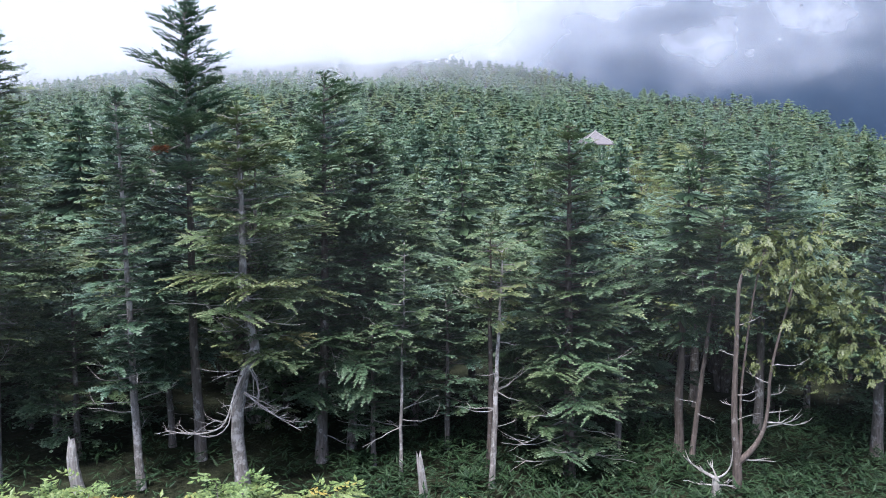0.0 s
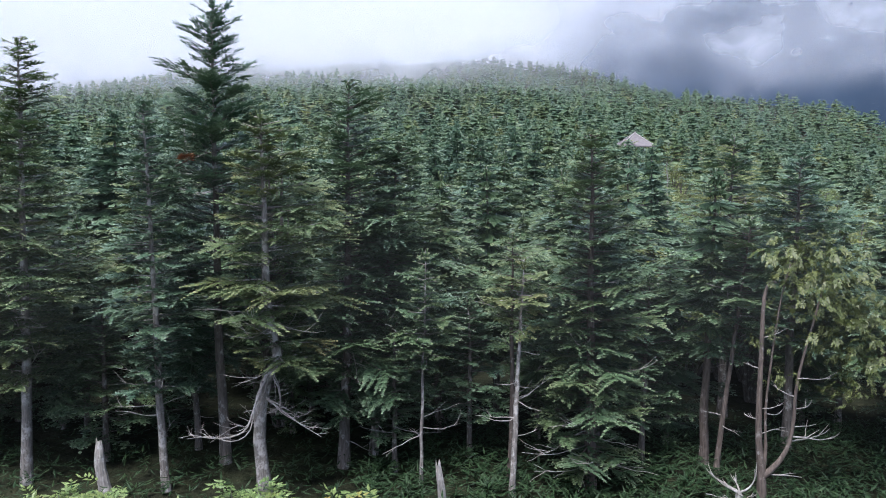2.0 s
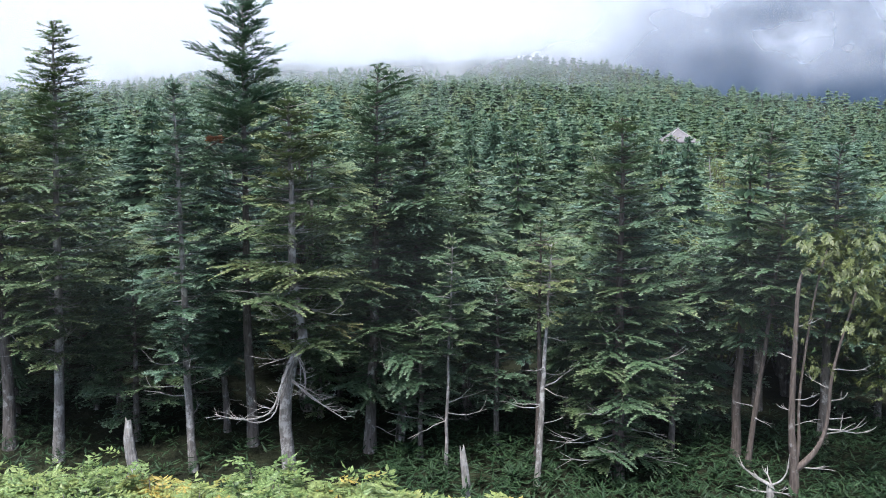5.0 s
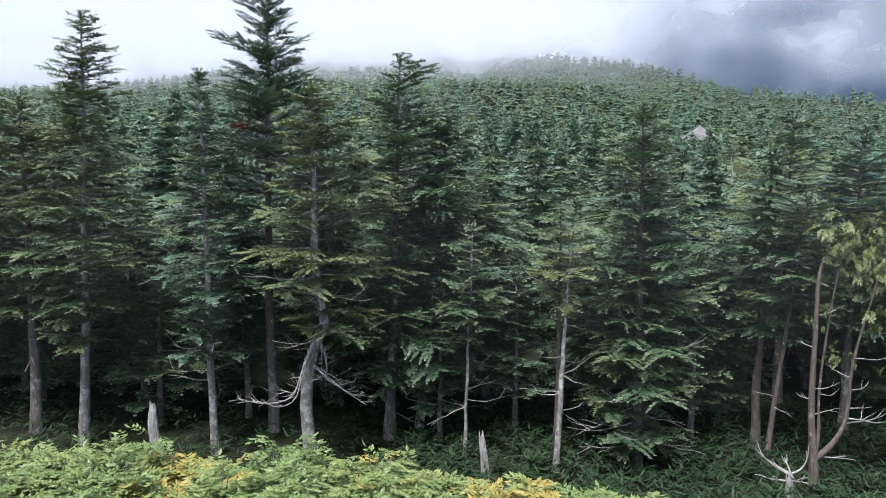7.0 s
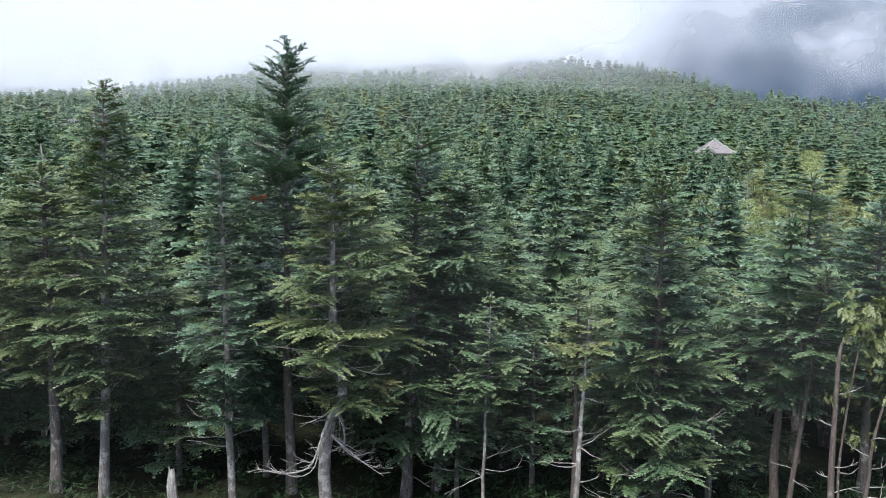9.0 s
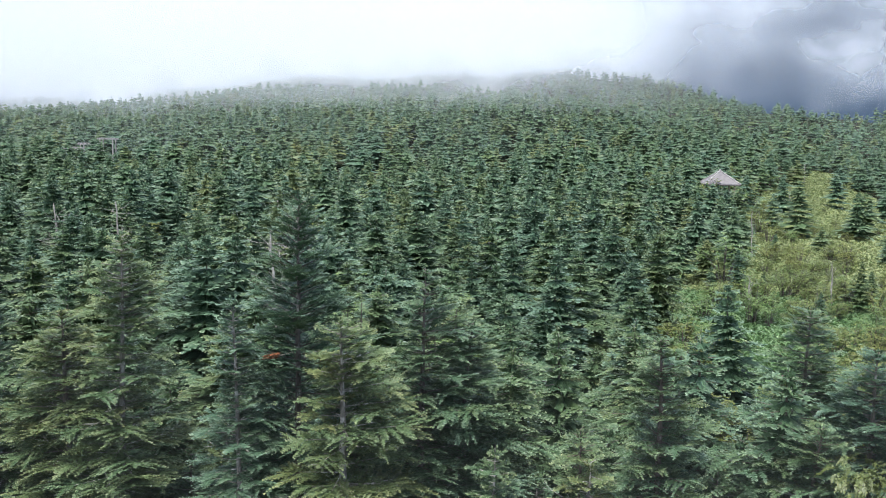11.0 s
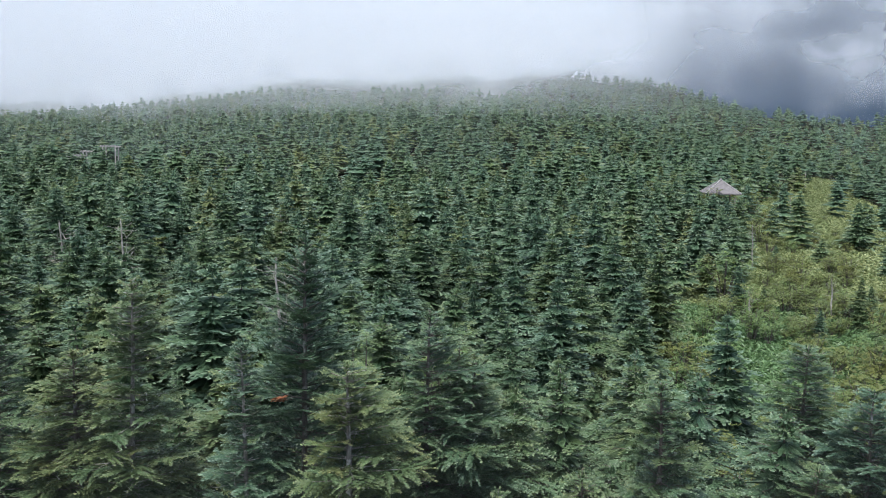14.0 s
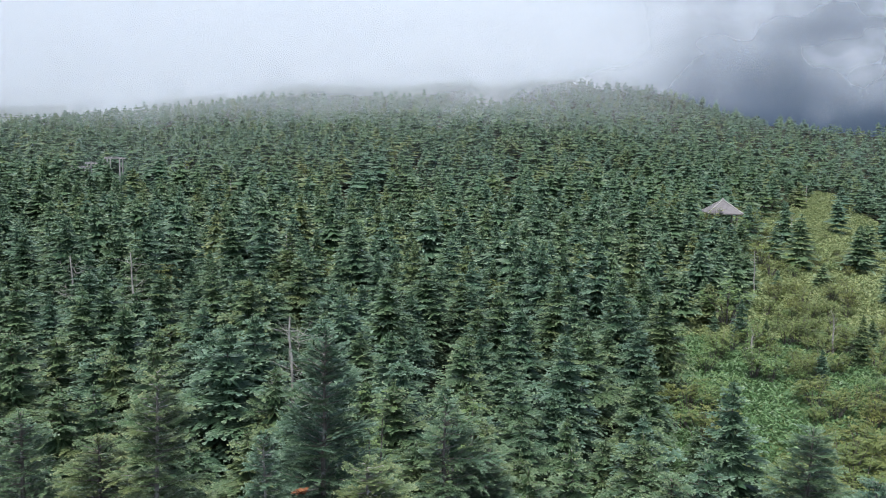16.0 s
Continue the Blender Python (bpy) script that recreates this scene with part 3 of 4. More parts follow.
def build_mist(y, half, high, most, seed):
    """A thin curtain of mist among the trees."""
    u, v = np.meshgrid(np.linspace(-1, 1, 31), np.linspace(0, 1, 4))
    x = u * half
    yy = y + 0.03 * y * np.sin(u * 7 + seed) + 0.03 * y * v
    V = np.stack([x, yy, ground_z(x, yy) + high * v], -1).reshape(-1, 3)
    i, j = np.meshgrid(np.arange(3), np.arange(30), indexing="ij")
    F = np.stack([i * 31 + j, i * 31 + j + 1, (i + 1) * 31 + j + 1, (i + 1) * 31 + j], -1).reshape(-1, 4)
    tagged(new("backdrop_mist", mesh_of("mist", V, F, mist_material("thin mist", most, seed, high), smooth=True)),
           "thin veil of mist drifting between the firs", "mist", kind="structure")


build_mist(14.3, 30, 7.6, 0.028, 1)


# ---- the front row of firs ----
def fir(label, x, y, seed, H, base, R, r, group="firs of the wood's edge", **kw):
    ob = fir_parts(seed, H, base, R, r, kw.pop("grade", FINE), level=0.4, curl=0.08, tilt=0.08, **kw)
    ob.location = (x, y, land(x, y))
    return tagged(ob, label, "fir tree", group)


fir("olive-tinged fir with a bare lower trunk", -10.6, 17.3, 11, 7.4, 2.7, 1.70, 0.136, twiggy=4, tone=0.72, blunt=0.56, per=10, gap=0.28, droop=0.04, dead=3)
fir("tall fir with flat layered tiers and a pointed top", -9.2, 16.8, 12, 9.15, 2.4, 1.57, 0.112, twiggy=5, thin=0.14, tone=0.62, blunt=0.56, gap=0.28, per=10, droop=0.03, dead=3, lean=(0.35, 0), bark=PALE_BARK)
fir("slender blue-green fir with grey bark and bare lower trunk", -6.1, 16.6, 13, 8.0, 2.2, 1.03, 0.085, twiggy=5, tone=0.12, blunt=0.56, droop=0.03, per=10, gap=0.28, thin=0.11, dead=5, lean=(-0.25, 0), bark=PALE_BARK)
fir("tallest blue-green fir with upswept branches and dark trunk", -5.3, 18.0, 14, 10.05, 3.4, 2.1, 0.11, per=9, tone=0.14, gap=0.28, rise=0.72, droop=0.0, blunt=0.76, thin=0.2, slim=0.85)
fir("wide olive fir with a pale crooked trunk", -3.95, 16.3, 15, 7.75, 2.9, 1.7, 0.136, twiggy=7, tone=0.68, gap=0.28, per=9, droop=0.0, thin=0.16, blunt=0.53, wind=0.22, dead=2, bark=PALE_BARK,
    bend=((0, 1.2, 2.2, 2.9, 4.0, 7.7), (0, -0.12, -0.06, 0.28, 0.1, 0.02)),
    extra=((((0.1, -0.05, 2.6), (-0.12, -0.2, 2.1), (-0.25, -0.3, 1.55), (-0.55, -0.35, 1.4), (-1.0, -0.4, 1.38), (-1.4, -0.45, 1.5)), 0.035),
           (((0.05, -0.05, 2.1), (0.4, -0.25, 1.95), (0.75, -0.3, 1.7), (1.2, -0.35, 1.45)), 0.03),
           (((0.2, -0.1, 2.6), (0.35, -0.25, 2.4), (0.4, -0.3, 2.1), (0.3, -0.35, 1.9)), 0.025)))
fir("blue-green fir with branches swept by the wind", -2.65, 17.9, 16, 8.35, 1.3, 1.82, 0.120, blunt=0.51, thin=0.20, slim=0.85, twiggy=5, tone=0.32, per=10, gap=0.28, wind=0.42, droop=0.06, lean=(0.1, 0.6), dead=2)
fir("blue-green fir standing close to its neighbour", -2.1, 18.6, 17, 7.1, 2.2, 1.60, 0.096, blunt=0.51, thin=0.20, twiggy=4, tone=0.36, droop=0.03, per=10, gap=0.28, lean=(0.7, 0.3))
fir("thin young fir with a bare pole of a trunk", -0.85, 16.85, 18, 5.0, 2.6, 0.68, 0.034, tone=0.5, blunt=0.56, droop=0.03, per=10, gap=0.34, thin=0.11, dead=5, bark=PALE_BARK)
fir("slim fir with yellowing crown on a bare trunk", 0.98, 16.6, 19, 4.85, 3.55, 0.76, 0.06, thin=0.14, tone=0.82, blunt=0.56, droop=0.03, per=10, gap=0.32, dead=9, lean=(0.2, 0.3), bark=PALE_BARK)
fir("slim brown-barked fir behind a paler one", 0.98, 17.6, 20, 5.2, 3.6, 0.85, 0.07, tone=0.6, blunt=0.56, droop=0.03, per=10, gap=0.34, dead=6, bark=BROWN_BARK)
fir("broad fir clothed in branches almost to the ground", 2.62, 17.1, 21, 7.3, 0.55, 1.52, 0.120, thin=0.17, twiggy=14, tone=0.5, per=10, gap=0.28, droop=0.10, blunt=0.51, dead=6, lean=(-0.05, 0.3), bark=BROWN_BARK)
fir("dark blue-green fir with a blunt layered top", 6.5, 21.4, 22, 7.1, 3.1, 1.53, 0.112, twiggy=4, thin=0.15, tone=0.35, droop=0.03, per=10, gap=0.28, blunt=0.47, lean=(0.05, 0.3), dead=3)
fir("dark fir behind the crooked tree", 7.4, 19.4, 23, 6.7, 2.6, 1.57, 0.112, twiggy=3, tone=0.12, droop=0.03, per=10, gap=0.28, blunt=0.47, dead=2)
fir("grey-trunked fir leaning into its neighbours", 5.3, 17.6, 24, 5.6, 3.4, 1.16, 0.06, twiggy=4, tone=0.5, blunt=0.56, droop=0.03, per=10, gap=0.28, lean=(0.55, 0), thin=0.11, dead=3, bark=BROWN_BARK)
fir("dark fir at the wood's edge", 9.6, 18.2, 25, 6.3, 1.9, 1.53, 0.120, tone=0.3, blunt=0.56, droop=0.03, per=10, gap=0.28, grade=FAIR)
fir("fir with sagging tiers at the wood's edge", -12.8, 17.6, 26, 7.7, 2.2, 1.70, 0.128, tone=0.4, blunt=0.56, droop=0.03, per=10, gap=0.28, grade=FAIR, dead=2)
fir("dark fir shading the wood's edge", -14.9, 18.4, 27, 7.2, 1.9, 1.70, 0.128, tone=0.3, blunt=0.56, droop=0.03, per=10, gap=0.28, grade=FAIR)
fir("small fir in the shade of taller ones", -1.5, 17.7, 28, 3.4, 0.9, 0.99, 0.056, tone=0.3, blunt=0.56, droop=0.03, per=10, gap=0.28, dead=2)
fir("small dark fir under taller ones", 0.1, 18.6, 29, 3.6, 1.0, 1.08, 0.064, tone=0.25, blunt=0.56, droop=0.03, per=10, gap=0.34, grade=FAIR)
fir("low shaded fir between bare trunks", -8.0, 18.0, 30, 3.9, 0.6, 1.16, 0.072, tone=0.4, blunt=0.56, droop=0.03, per=10, gap=0.34, grade=FAIR)
fir("low shaded fir between bare trunks", 3.9, 18.4, 31, 4.2, 1.0, 1.08, 0.072, tone=0.4, blunt=0.56, droop=0.03, per=10, gap=0.34, grade=FAIR)

for k, (x, y, H) in enumerate(((-13.4, 19.6, 4.6), (-11.6, 19.2, 4.0), (-9.9, 19.8, 4.8), (-7.2, 19.4, 4.3), (-4.2, 19.8, 4.4), (-3.1, 20.6, 4.9), (-0.6, 20.2, 4.5), (1.7, 19.7, 4.4), (3.3, 20.6, 5.6), (4.7, 19.6, 4.5), (8.3, 20.9, 4.6), (10.6, 20.2, 4.8))):
    fir("low dark fir in the shade of the wood's edge", x, y, 600 + k, H, 0.4, 1.35, 0.06, grade=FAIR, tone=(0.35, 0.45, 0.25)[k % 3], per=9, gap=0.34, blunt=0.6, droop=0.04, core=0.5, skirts=14, rim=0.2)

# ---- the crooked, yellow-green tree ----
def build_crooked_tree():
    rng = np.random.default_rng(41)
    root = new("crooked_tree")
    root.location = (5.85, 16.3, 0)

    def limb(name, points, r0, r1, sides=9, label=""):
        path = smooth_path([(x - 5.85, dy, z) for x, dy, z in points], 18)
        piece(name, mesh_of(name, *tube(path, np.interp(np.linspace(0, 1, 18), (0, 0.3, 1), (r0, 0.55 * r0, r1)), sides, rng, 0.06), BROWN_BARK, smooth=True), root, label)

    limb("trunk", [(5.87, 0, -0.25), (5.86, 0, 0.4), (5.84, 0, 0.87), (5.72, 0, 1.5), (5.73, 0, 2.6), (5.73, 0, 3.5), (5.7, 0, 4.3), (5.83, 0.05, 4.64), (5.98, 0.1, 4.55)], 0.125, 0.016)
    limb("second_stem", [(5.86, 0.02, 0.75), (5.93, 0.05, 1.2), (5.87, 0.08, 2.0), (5.96, 0.1, 3.1), (6.1, 0.2, 4.2), (6.3, 0.3, 4.9)], 0.05, 0.014)
    limb("curved_stem", [(5.84, 0, 0.7), (6.14, -0.03, 0.99), (6.37, 0, 1.38), (6.42, 0, 2.0), (6.39, 0, 2.43), (6.55, 0.05, 3.2), (6.75, 0.1, 3.9), (6.9, 0.15, 4.6)], 0.07, 0.018)
    for z, x, az, L in ((1.55, 6.4, 0.1, 0.9), (1.45, 6.36, 0.5, 1.1), (1.75, 6.42, 0.0, 0.5), (2.1, 6.4, 0.2, 0.55), (2.35, 6.4, 3.0, 0.5), (1.9, 5.74, 3.0, 0.3), (1.6, 5.72, 0.2, 0.6), (2.1, 5.75, 0.0, 0.5),
                        (2.9, 5.73, 3.1, 0.35), (0.8, 5.85, -0.1, 0.75), (3.5, 5.74, -0.2, 0.5), (2.7, 6.44, 0.1, 0.6), (2.0, 5.9, 0.3, 0.4)):
        V, F = dead_limb(rng, (x - 5.85, 0, z), az, L, rng.uniform(-0.15, 0.15), 0.02 if L > 0.7 else 0.013, 2)
        piece("dead_branch", mesh_of("dead_branch", V, F, DEADWOOD, smooth=True), root, "bare bleached branch")
    # drooping sprays in clumps
    for x, z, s, dy in ((6.45, 4.95, 0.8, 0.3), (7.1, 4.65, 0.85, 0.2), (7.65, 4.2, 0.8, 0.2), (6.6, 4.35, 0.75, 0.1), (7.35, 3.75, 0.8, 0.2), (7.85, 3.1, 0.75, 0.1), (6.9, 3.35, 0.6, 0.3),
                        (5.96, 3.64, 0.32, -0.1), (6.06, 2.75, 0.34, -0.1), (8.45, 2.8, 0.6, 0.0), (7.4, 2.45, 0.5, 0.1), (7.0, 5.1, 0.6, 0.5), (5.62, 3.45, 0.25, 0.0), (8.3, 3.7, 0.6, 0.3)):
        P = []
        for k in range(int(52 * s / 0.7)):
            az, L = rng.uniform(0, 6.28), s * rng.uniform(0.22, 0.46)
            i = int(np.argmin([abs(L - q) for q in LENGTHS]))
            V, F, tips = FINE.sprays[i][rng.integers(5)]
            V = V * np.array([L / LENGTHS[i], 0.7 * L / LENGTHS[i], 1])
            q = V[:, 0] / L
            V[:, 2] += L * (0.25 * q - 0.65 * q * q) + rng.normal(0, 0.3) * s
            dx, dy2 = rng.normal(0, 0.42, 2) * s
            V = np.stack([V[:, 0] * math.cos(az) - V[:, 1] * math.sin(az), V[:, 0] * math.sin(az) + V[:, 1] * math.cos(az), V[:, 2]], 1)
            P.append((V + [x - 5.85 + dx, dy + dy2, z], F, tips, np.full(len(V), 0.5 + rng.normal(0, 0.13))))
        V, F, tips, T = gather(P)
        piece("foliage", mesh_of("foliage", V, F, HEMLOCK, T, False, "tone", tips), root)
    tagged(root, "crooked many-stemmed tree with drooping yellow-green sprays", "tree")


build_crooked_tree()


# ---- snags ----
def build_snag(label, x, y, H, r, seed, arms=()):
    rng = np.random.default_rng(seed)
    root = new("dead_stump" if H < 2 else "dead_tree")
    hs = np.linspace(-0.2, H, 12)
    path = np.stack([0.03 * np.sin(hs * 3 + seed) - 0.05 * hs, 0.02 * np.cos(hs * 4), hs], 1)
    rad = np.interp(hs, (-0.2, 0.1, 0.75 * H, H), (1.4 * r, 1.05 * r, 0.8 * r, 0.5 * r))
    flutes = 1 + 0.1 * rng.normal(0, 1, 9)  # grooves that run up the stem
    V, F = tube(path, rad, 9, rng, 0.03)
    V = (path[:, None] + (V.reshape(12, 9, 3) - path[:, None]) * flutes[None, :, None]).reshape(-1, 3)
    V[-9:, 2] += rng.uniform(-0.22, 0.1, 9) * min(1, H)
    piece("trunk", mesh_of("trunk", V, F, DEADWOOD, smooth=False), root)
    for z, az, L, up in arms:
        V, F = dead_limb(rng, (0, 0, z), az, L, up, 0.24 * r, 2)
        piece("dead_branch", mesh_of("dead_branch", V, F, DEADWOOD, smooth=True), root)
    root.location = (x, y, land(x, y))
    return tagged(root, label, "dead tree", "bleached snags")


build_snag("broken grey stump bleached by weather", -7.35, 16.45, 1.08, 0.12, 3)
build_snag("narrow pale stump with a split top", -0.4, 15.9, 1.06, 0.09, 7)
build_snag("bleached stump with a crown of bare roots", 5.4, 16.1, 0.45, 0.1, 9,
           ((0.4, 2.9, 0.75, 0.35), (0.42, 2.6, 0.6, 0.5), (0.3, 3.3, 0.7, -0.1), (0.45, 0.1, 0.55, 0.35), (0.3, -1.2, 0.5, 0.3), (0.4, 1.6, 0.4, 0.6), (0.2, 0.6, 0.4, 0.1)))

# a rust-coloured dead branch on the slender fir's flank
def build_rusty():
    rng = np.random.default_rng(77)
    root = new("dead_bough")
    P = []
    for k in range(6):
        V, F, tips = FINE.sprays[0][k % 4]
        az = rng.normal(-0.3, 0.35)
        V = V * [0.9, 0.9, 1]
        V[:, 2] += 0.3 * V[:, 0] + rng.normal(0, 0.05)
        P.append((np.stack([V[:, 0] * math.cos(az) - V[:, 1] * math.sin(az), V[:, 0] * math.sin(az) + V[:, 1] * math.cos(az), V[:, 2]], 1), F, np.full(len(V), rng.random())))
    V, F, T = gather(P)
    piece("foliage", mesh_of("foliage", V, F, RUSTY, T), root)
    piece("bough", mesh_of("bough", *tube([(-0.15, 0.3, -0.1), (0.2, 0, 0.02), (0.7, -0.1, 0.2)], [0.02, 0.014, 0.006], 5), BARK, smooth=True), root)
    root.location = (-5.6, 16.5, 6.82)
    root.scale = (0.88, 0.88, 0.88)
    tagged(root, "rust-brown dead bough among green firs", "dead bough")


build_rusty()


# ---- broad-leaved shrubs ----
def shrub_parts(seed, R, H, leaves, leaf, tone, spread=0.1, woody=7, leafage=BROAD):
    """A shrub of stems with clumps of leaflets round their ends."""
    rng = np.random.default_rng(seed)
    root = new("leafy_shrub")
    wood, P, D, T = [], [], [], []
    ends = []
    for k in range(woody):
        az, out = rng.uniform(0, 6.28), R * math.sqrt(rng.uniform(0.02, 1))
        top = H * (1 - 0.35 * (out / R) ** 2) * rng.uniform(0.75, 1.0)
        end = np.array([out * math.cos(az), out * math.sin(az), top])
        wood.append(tube([(0.12 * end[0], 0.12 * end[1], -0.1), (0.5 * end[0], 0.5 * end[1], 0.55 * top), end], [0.012 * H + 0.006, 0.008 * H + 0.004, 0.003], 5))
        ends.append(end)
    for _ in range(int(leaves / 9)):
        e = ends[rng.integers(len(ends))]
        q = rng.uniform(0.35, 1.05) ** 0.6
        c = e * [q, q, q] + rng.normal(0, 0.15, 3) * [R, R, 0.25 * H]
        c[2] = max(c[2], 0.08)
        az, el = rng.uniform(0, 6.28), rng.normal(0.15, 0.3)
        axis_ = np.array([math.cos(az) * math.cos(el), math.sin(az) * math.cos(el), math.sin(el)])
        side = np.array([-math.sin(az), math.cos(az), 0.0])
        t = tone + rng.normal(0, spread)
        for m in range(9):  # leaflets in pairs along a rib
            s, k = (m // 2) * leaf * 0.45, (-1, 1)[m % 2]
            P.append(c + axis_ * s - np.array([0, 0, 1.2 * s * s]))
            D.append(axis_ * 0.6 + side * k * (0.9 if m < 8 else 0.0) + np.array([0, 0, rng.normal(-0.15, 0.15)]))
            T.append(t)
    P, D = np.array(P), unit(np.array(D))
    up = unit(np.stack([rng.normal(0, 0.3, len(P)), rng.normal(0, 0.3, len(P)), np.ones(len(P))], 1))
    S = unit(np.cross(up, D))
    l = leaf * rng.uniform(0.7, 1.2, len(P))
    V = blades(P, D, S, np.cross(D, S), l, l * 0.42, 0.15)
    piece("stem", mesh_of("stem", *stack(wood), BARK, smooth=True), root)
    piece("foliage", mesh_of("foliage", V, blade_faces(len(P)), leafage, np.clip(np.repeat(T, 4), 0, 1)), root)
    return root


bush_rng = np.random.default_rng(61)
for k, (x, top, tone) in enumerate(((-8.9, 2.3, 0.5), (-7.9, 2.2, 0.6), (-7.1, 2.25, 0.62), (-6.2, 2.5, 0.55), (-5.2, 2.66, 0.5), (-4.35, 2.42, 0.93), (-3.7, 2.42, 0.6), (-3.0, 2.6, 0.42), (-2.35, 2.4, 0.6),
                                     (-1.75, 2.42, 0.68), (-1.2, 2.52, 0.62), (-0.7, 2.2, 0.6), (-0.2, 2.08, 0.55), (0.35, 2.28, 0.85), (1.05, 2.1, 0.65), (1.8, 2.0, 0.6), (2.6, 1.9, 0.55), (3.6, 1.7, 0.5))):
    y = 11 + bush_rng.uniform(-0.4, 0.3)
    g = land(x, y)
    ob = shrub_parts(100 + k, 0.75, top - g, 2000, 0.14, tone, 0.14, 17)
    ob.location = (x, y, g)
    tagged(ob, "golden-leaved shrub turning colour" if tone > 0.8 else "light green leafy shrub with pinnate leaves", "shrub", "shrubs before the wood")
    for dx, dy, h in ((0.2, -0.9, 0.86), (-0.3, 0.8, 0.8)):
        other = copy_thing(ob, pose(x + dx, y + dy, land(x + dx, y + dy), 0, 0, bush_rng.uniform(0, 360)))
        other.scale = (1, 1, h * 0.97)

# ---- bamboo grass on the wood's floor ----
def build_bamboo_grass():
    rng = np.random.default_rng(71)
    n = 7500
    x, y = rng.uniform(-13.5, 12.5, n), 12.1 + 8.5 * rng.random(n) ** 1.5
    keep = (x > -2.2) | (rng.random(n) < 0.3)
    x, y = x[keep], y[keep]
    n = len(x)
    z = ground_z(x, y)
    tall = rng.uniform(0.18, 0.5, n)
    P, D, T = [], [], []
    for k in range(7):
        az = rng.uniform(0, 6.28, n)
        P.append(np.stack([x + 0.05 * np.cos(az), y + 0.05 * np.sin(az), z + tall * rng.uniform(0.45, 1.0, n)], 1))
        D.append(np.stack([np.cos(az), np.sin(az), rng.normal(0.05, 0.35, n)], 1))
        T.append(np.clip(0.5 + rng.normal(0, 0.25, n), 0, 1))
    P, D, T = np.concatenate(P), unit(np.concatenate(D)), np.concatenate(T)
    S = unit(np.cross(np.array([[0, 0, 1.0]]), D))
    l = rng.uniform(0.16, 0.3, len(P))
    V = blades(P, D, S, np.cross(D, S), l, l * 0.2, 0.2, 0.35)
    tagged(new("bamboo_grass", mesh_of("bamboo_grass", V, blade_faces(len(P)), SHADED_BAMBOO, np.repeat(T, 4))),
           "green dwarf bamboo leaves covering the forest floor, darkened for the firs' shade", "undergrowth", kind="stuff")


build_bamboo_grass()


# ---- the wood behind ----
def lay_out(rng, y0, y1, gap):
    """Uneven spots over the wedge of hillside that is wooded."""
    out = []
    for gy in np.arange(y0, y1, gap):
        for gx in np.arange(-0.78 * y1 - 4, 0.57 * y1 + 4, gap):
            x, y = gx + rng.uniform(-0.45, 0.45) * gap, gy + rng.uniform(-0.45, 0.45) * gap
            if -0.78 * y - 4 < x < 0.57 * y + 4 and y < min(420.0, crest_at(x) - 2):
                out.append((x, y))
    p = np.array(out)
    open_ = grass_share(p[:, 0], p[:, 1])
    bank = np.where(p[:, 1] < 62, p[:, 0] > 0.13 * p[:, 1], p[:, 0] > 0.2 * p[:, 1]) & (p[:, 1] > 23.2) & (p[:, 1] < 125) & (p[:, 0] < 0.42 * p[:, 1])
    keep = rng.random(len(p)) > np.maximum(open_ * 0.95, 0.8 * bank)
    for cx, cy, cr in ((18.4, 104.3, 2.7), (-71, 119, 2.6), (-66.5, 104.5, 3.0), (-14.3, 115, 2.4), (-14.0, 111.5, 2.2)):
        keep &= np.hypot(p[:, 0] - cx, p[:, 1] - cy) > cr
    return p[keep]


def height_at(x, y):
    h = np.interp(y, (18, 24, 30, 40, 60, 105, 200, 300), (6.0, 6.0, 6.8, 6.4, 5.5, 4.5, 3.7, 3.3)) + 0.9 * np.exp(-((y - 28) / 6) ** 2) * (x < -4)
    sight = (np.abs(x - 0.176 * y) < 3.6) & (y > 70) & (y < 104)  # lower growth before the shelter
    sight |= (np.abs(x + 0.594 * y) < 4.5) & (y > 85) & (y < 120)
    low = (x > 0.155 * y) & (y > 27) & (y < 85)  # thin growth on the lower slope
    return np.where(sight, h * 0.9, np.where(low, h * 0.5, h))


FRONT = np.array([(-10.6, 17.3), (-9.2, 16.8), (-6.1, 16.6), (-5.3, 18), (-3.95, 16.3), (-2.65, 17.9), (-2.1, 18.6), (0.98, 17.0), (2.62, 17.1), (6.5, 21.4), (7.4, 19.4), (9.6, 18.2), (-12.8, 17.6), (-14.9, 18.4)])


def tone_word(t):
    return next(word for limit, word in TREE_TONES if t < limit)


def plant(rng, spots, kinds, name_of, group):
    """Copies of some kinds of fir, as things of their own."""
    for x, y in spots:
        tone, H0, base = kinds[rng.integers(len(kinds))]
        s = float(height_at(x, y)) * rng.uniform(0.7, 1.1) / H0
        ob = copy_thing(base, pose(x, y, land(x, y) - 0.05, rng.normal(0, 1.5), rng.normal(0, 1.5), rng.uniform(0, 360)))
        w = s * rng.uniform(0.9, 1.15)
        ob.scale = (w, w, s)
        tagged(ob, name_of.format(tone_word(tone)), "fir tree", group)


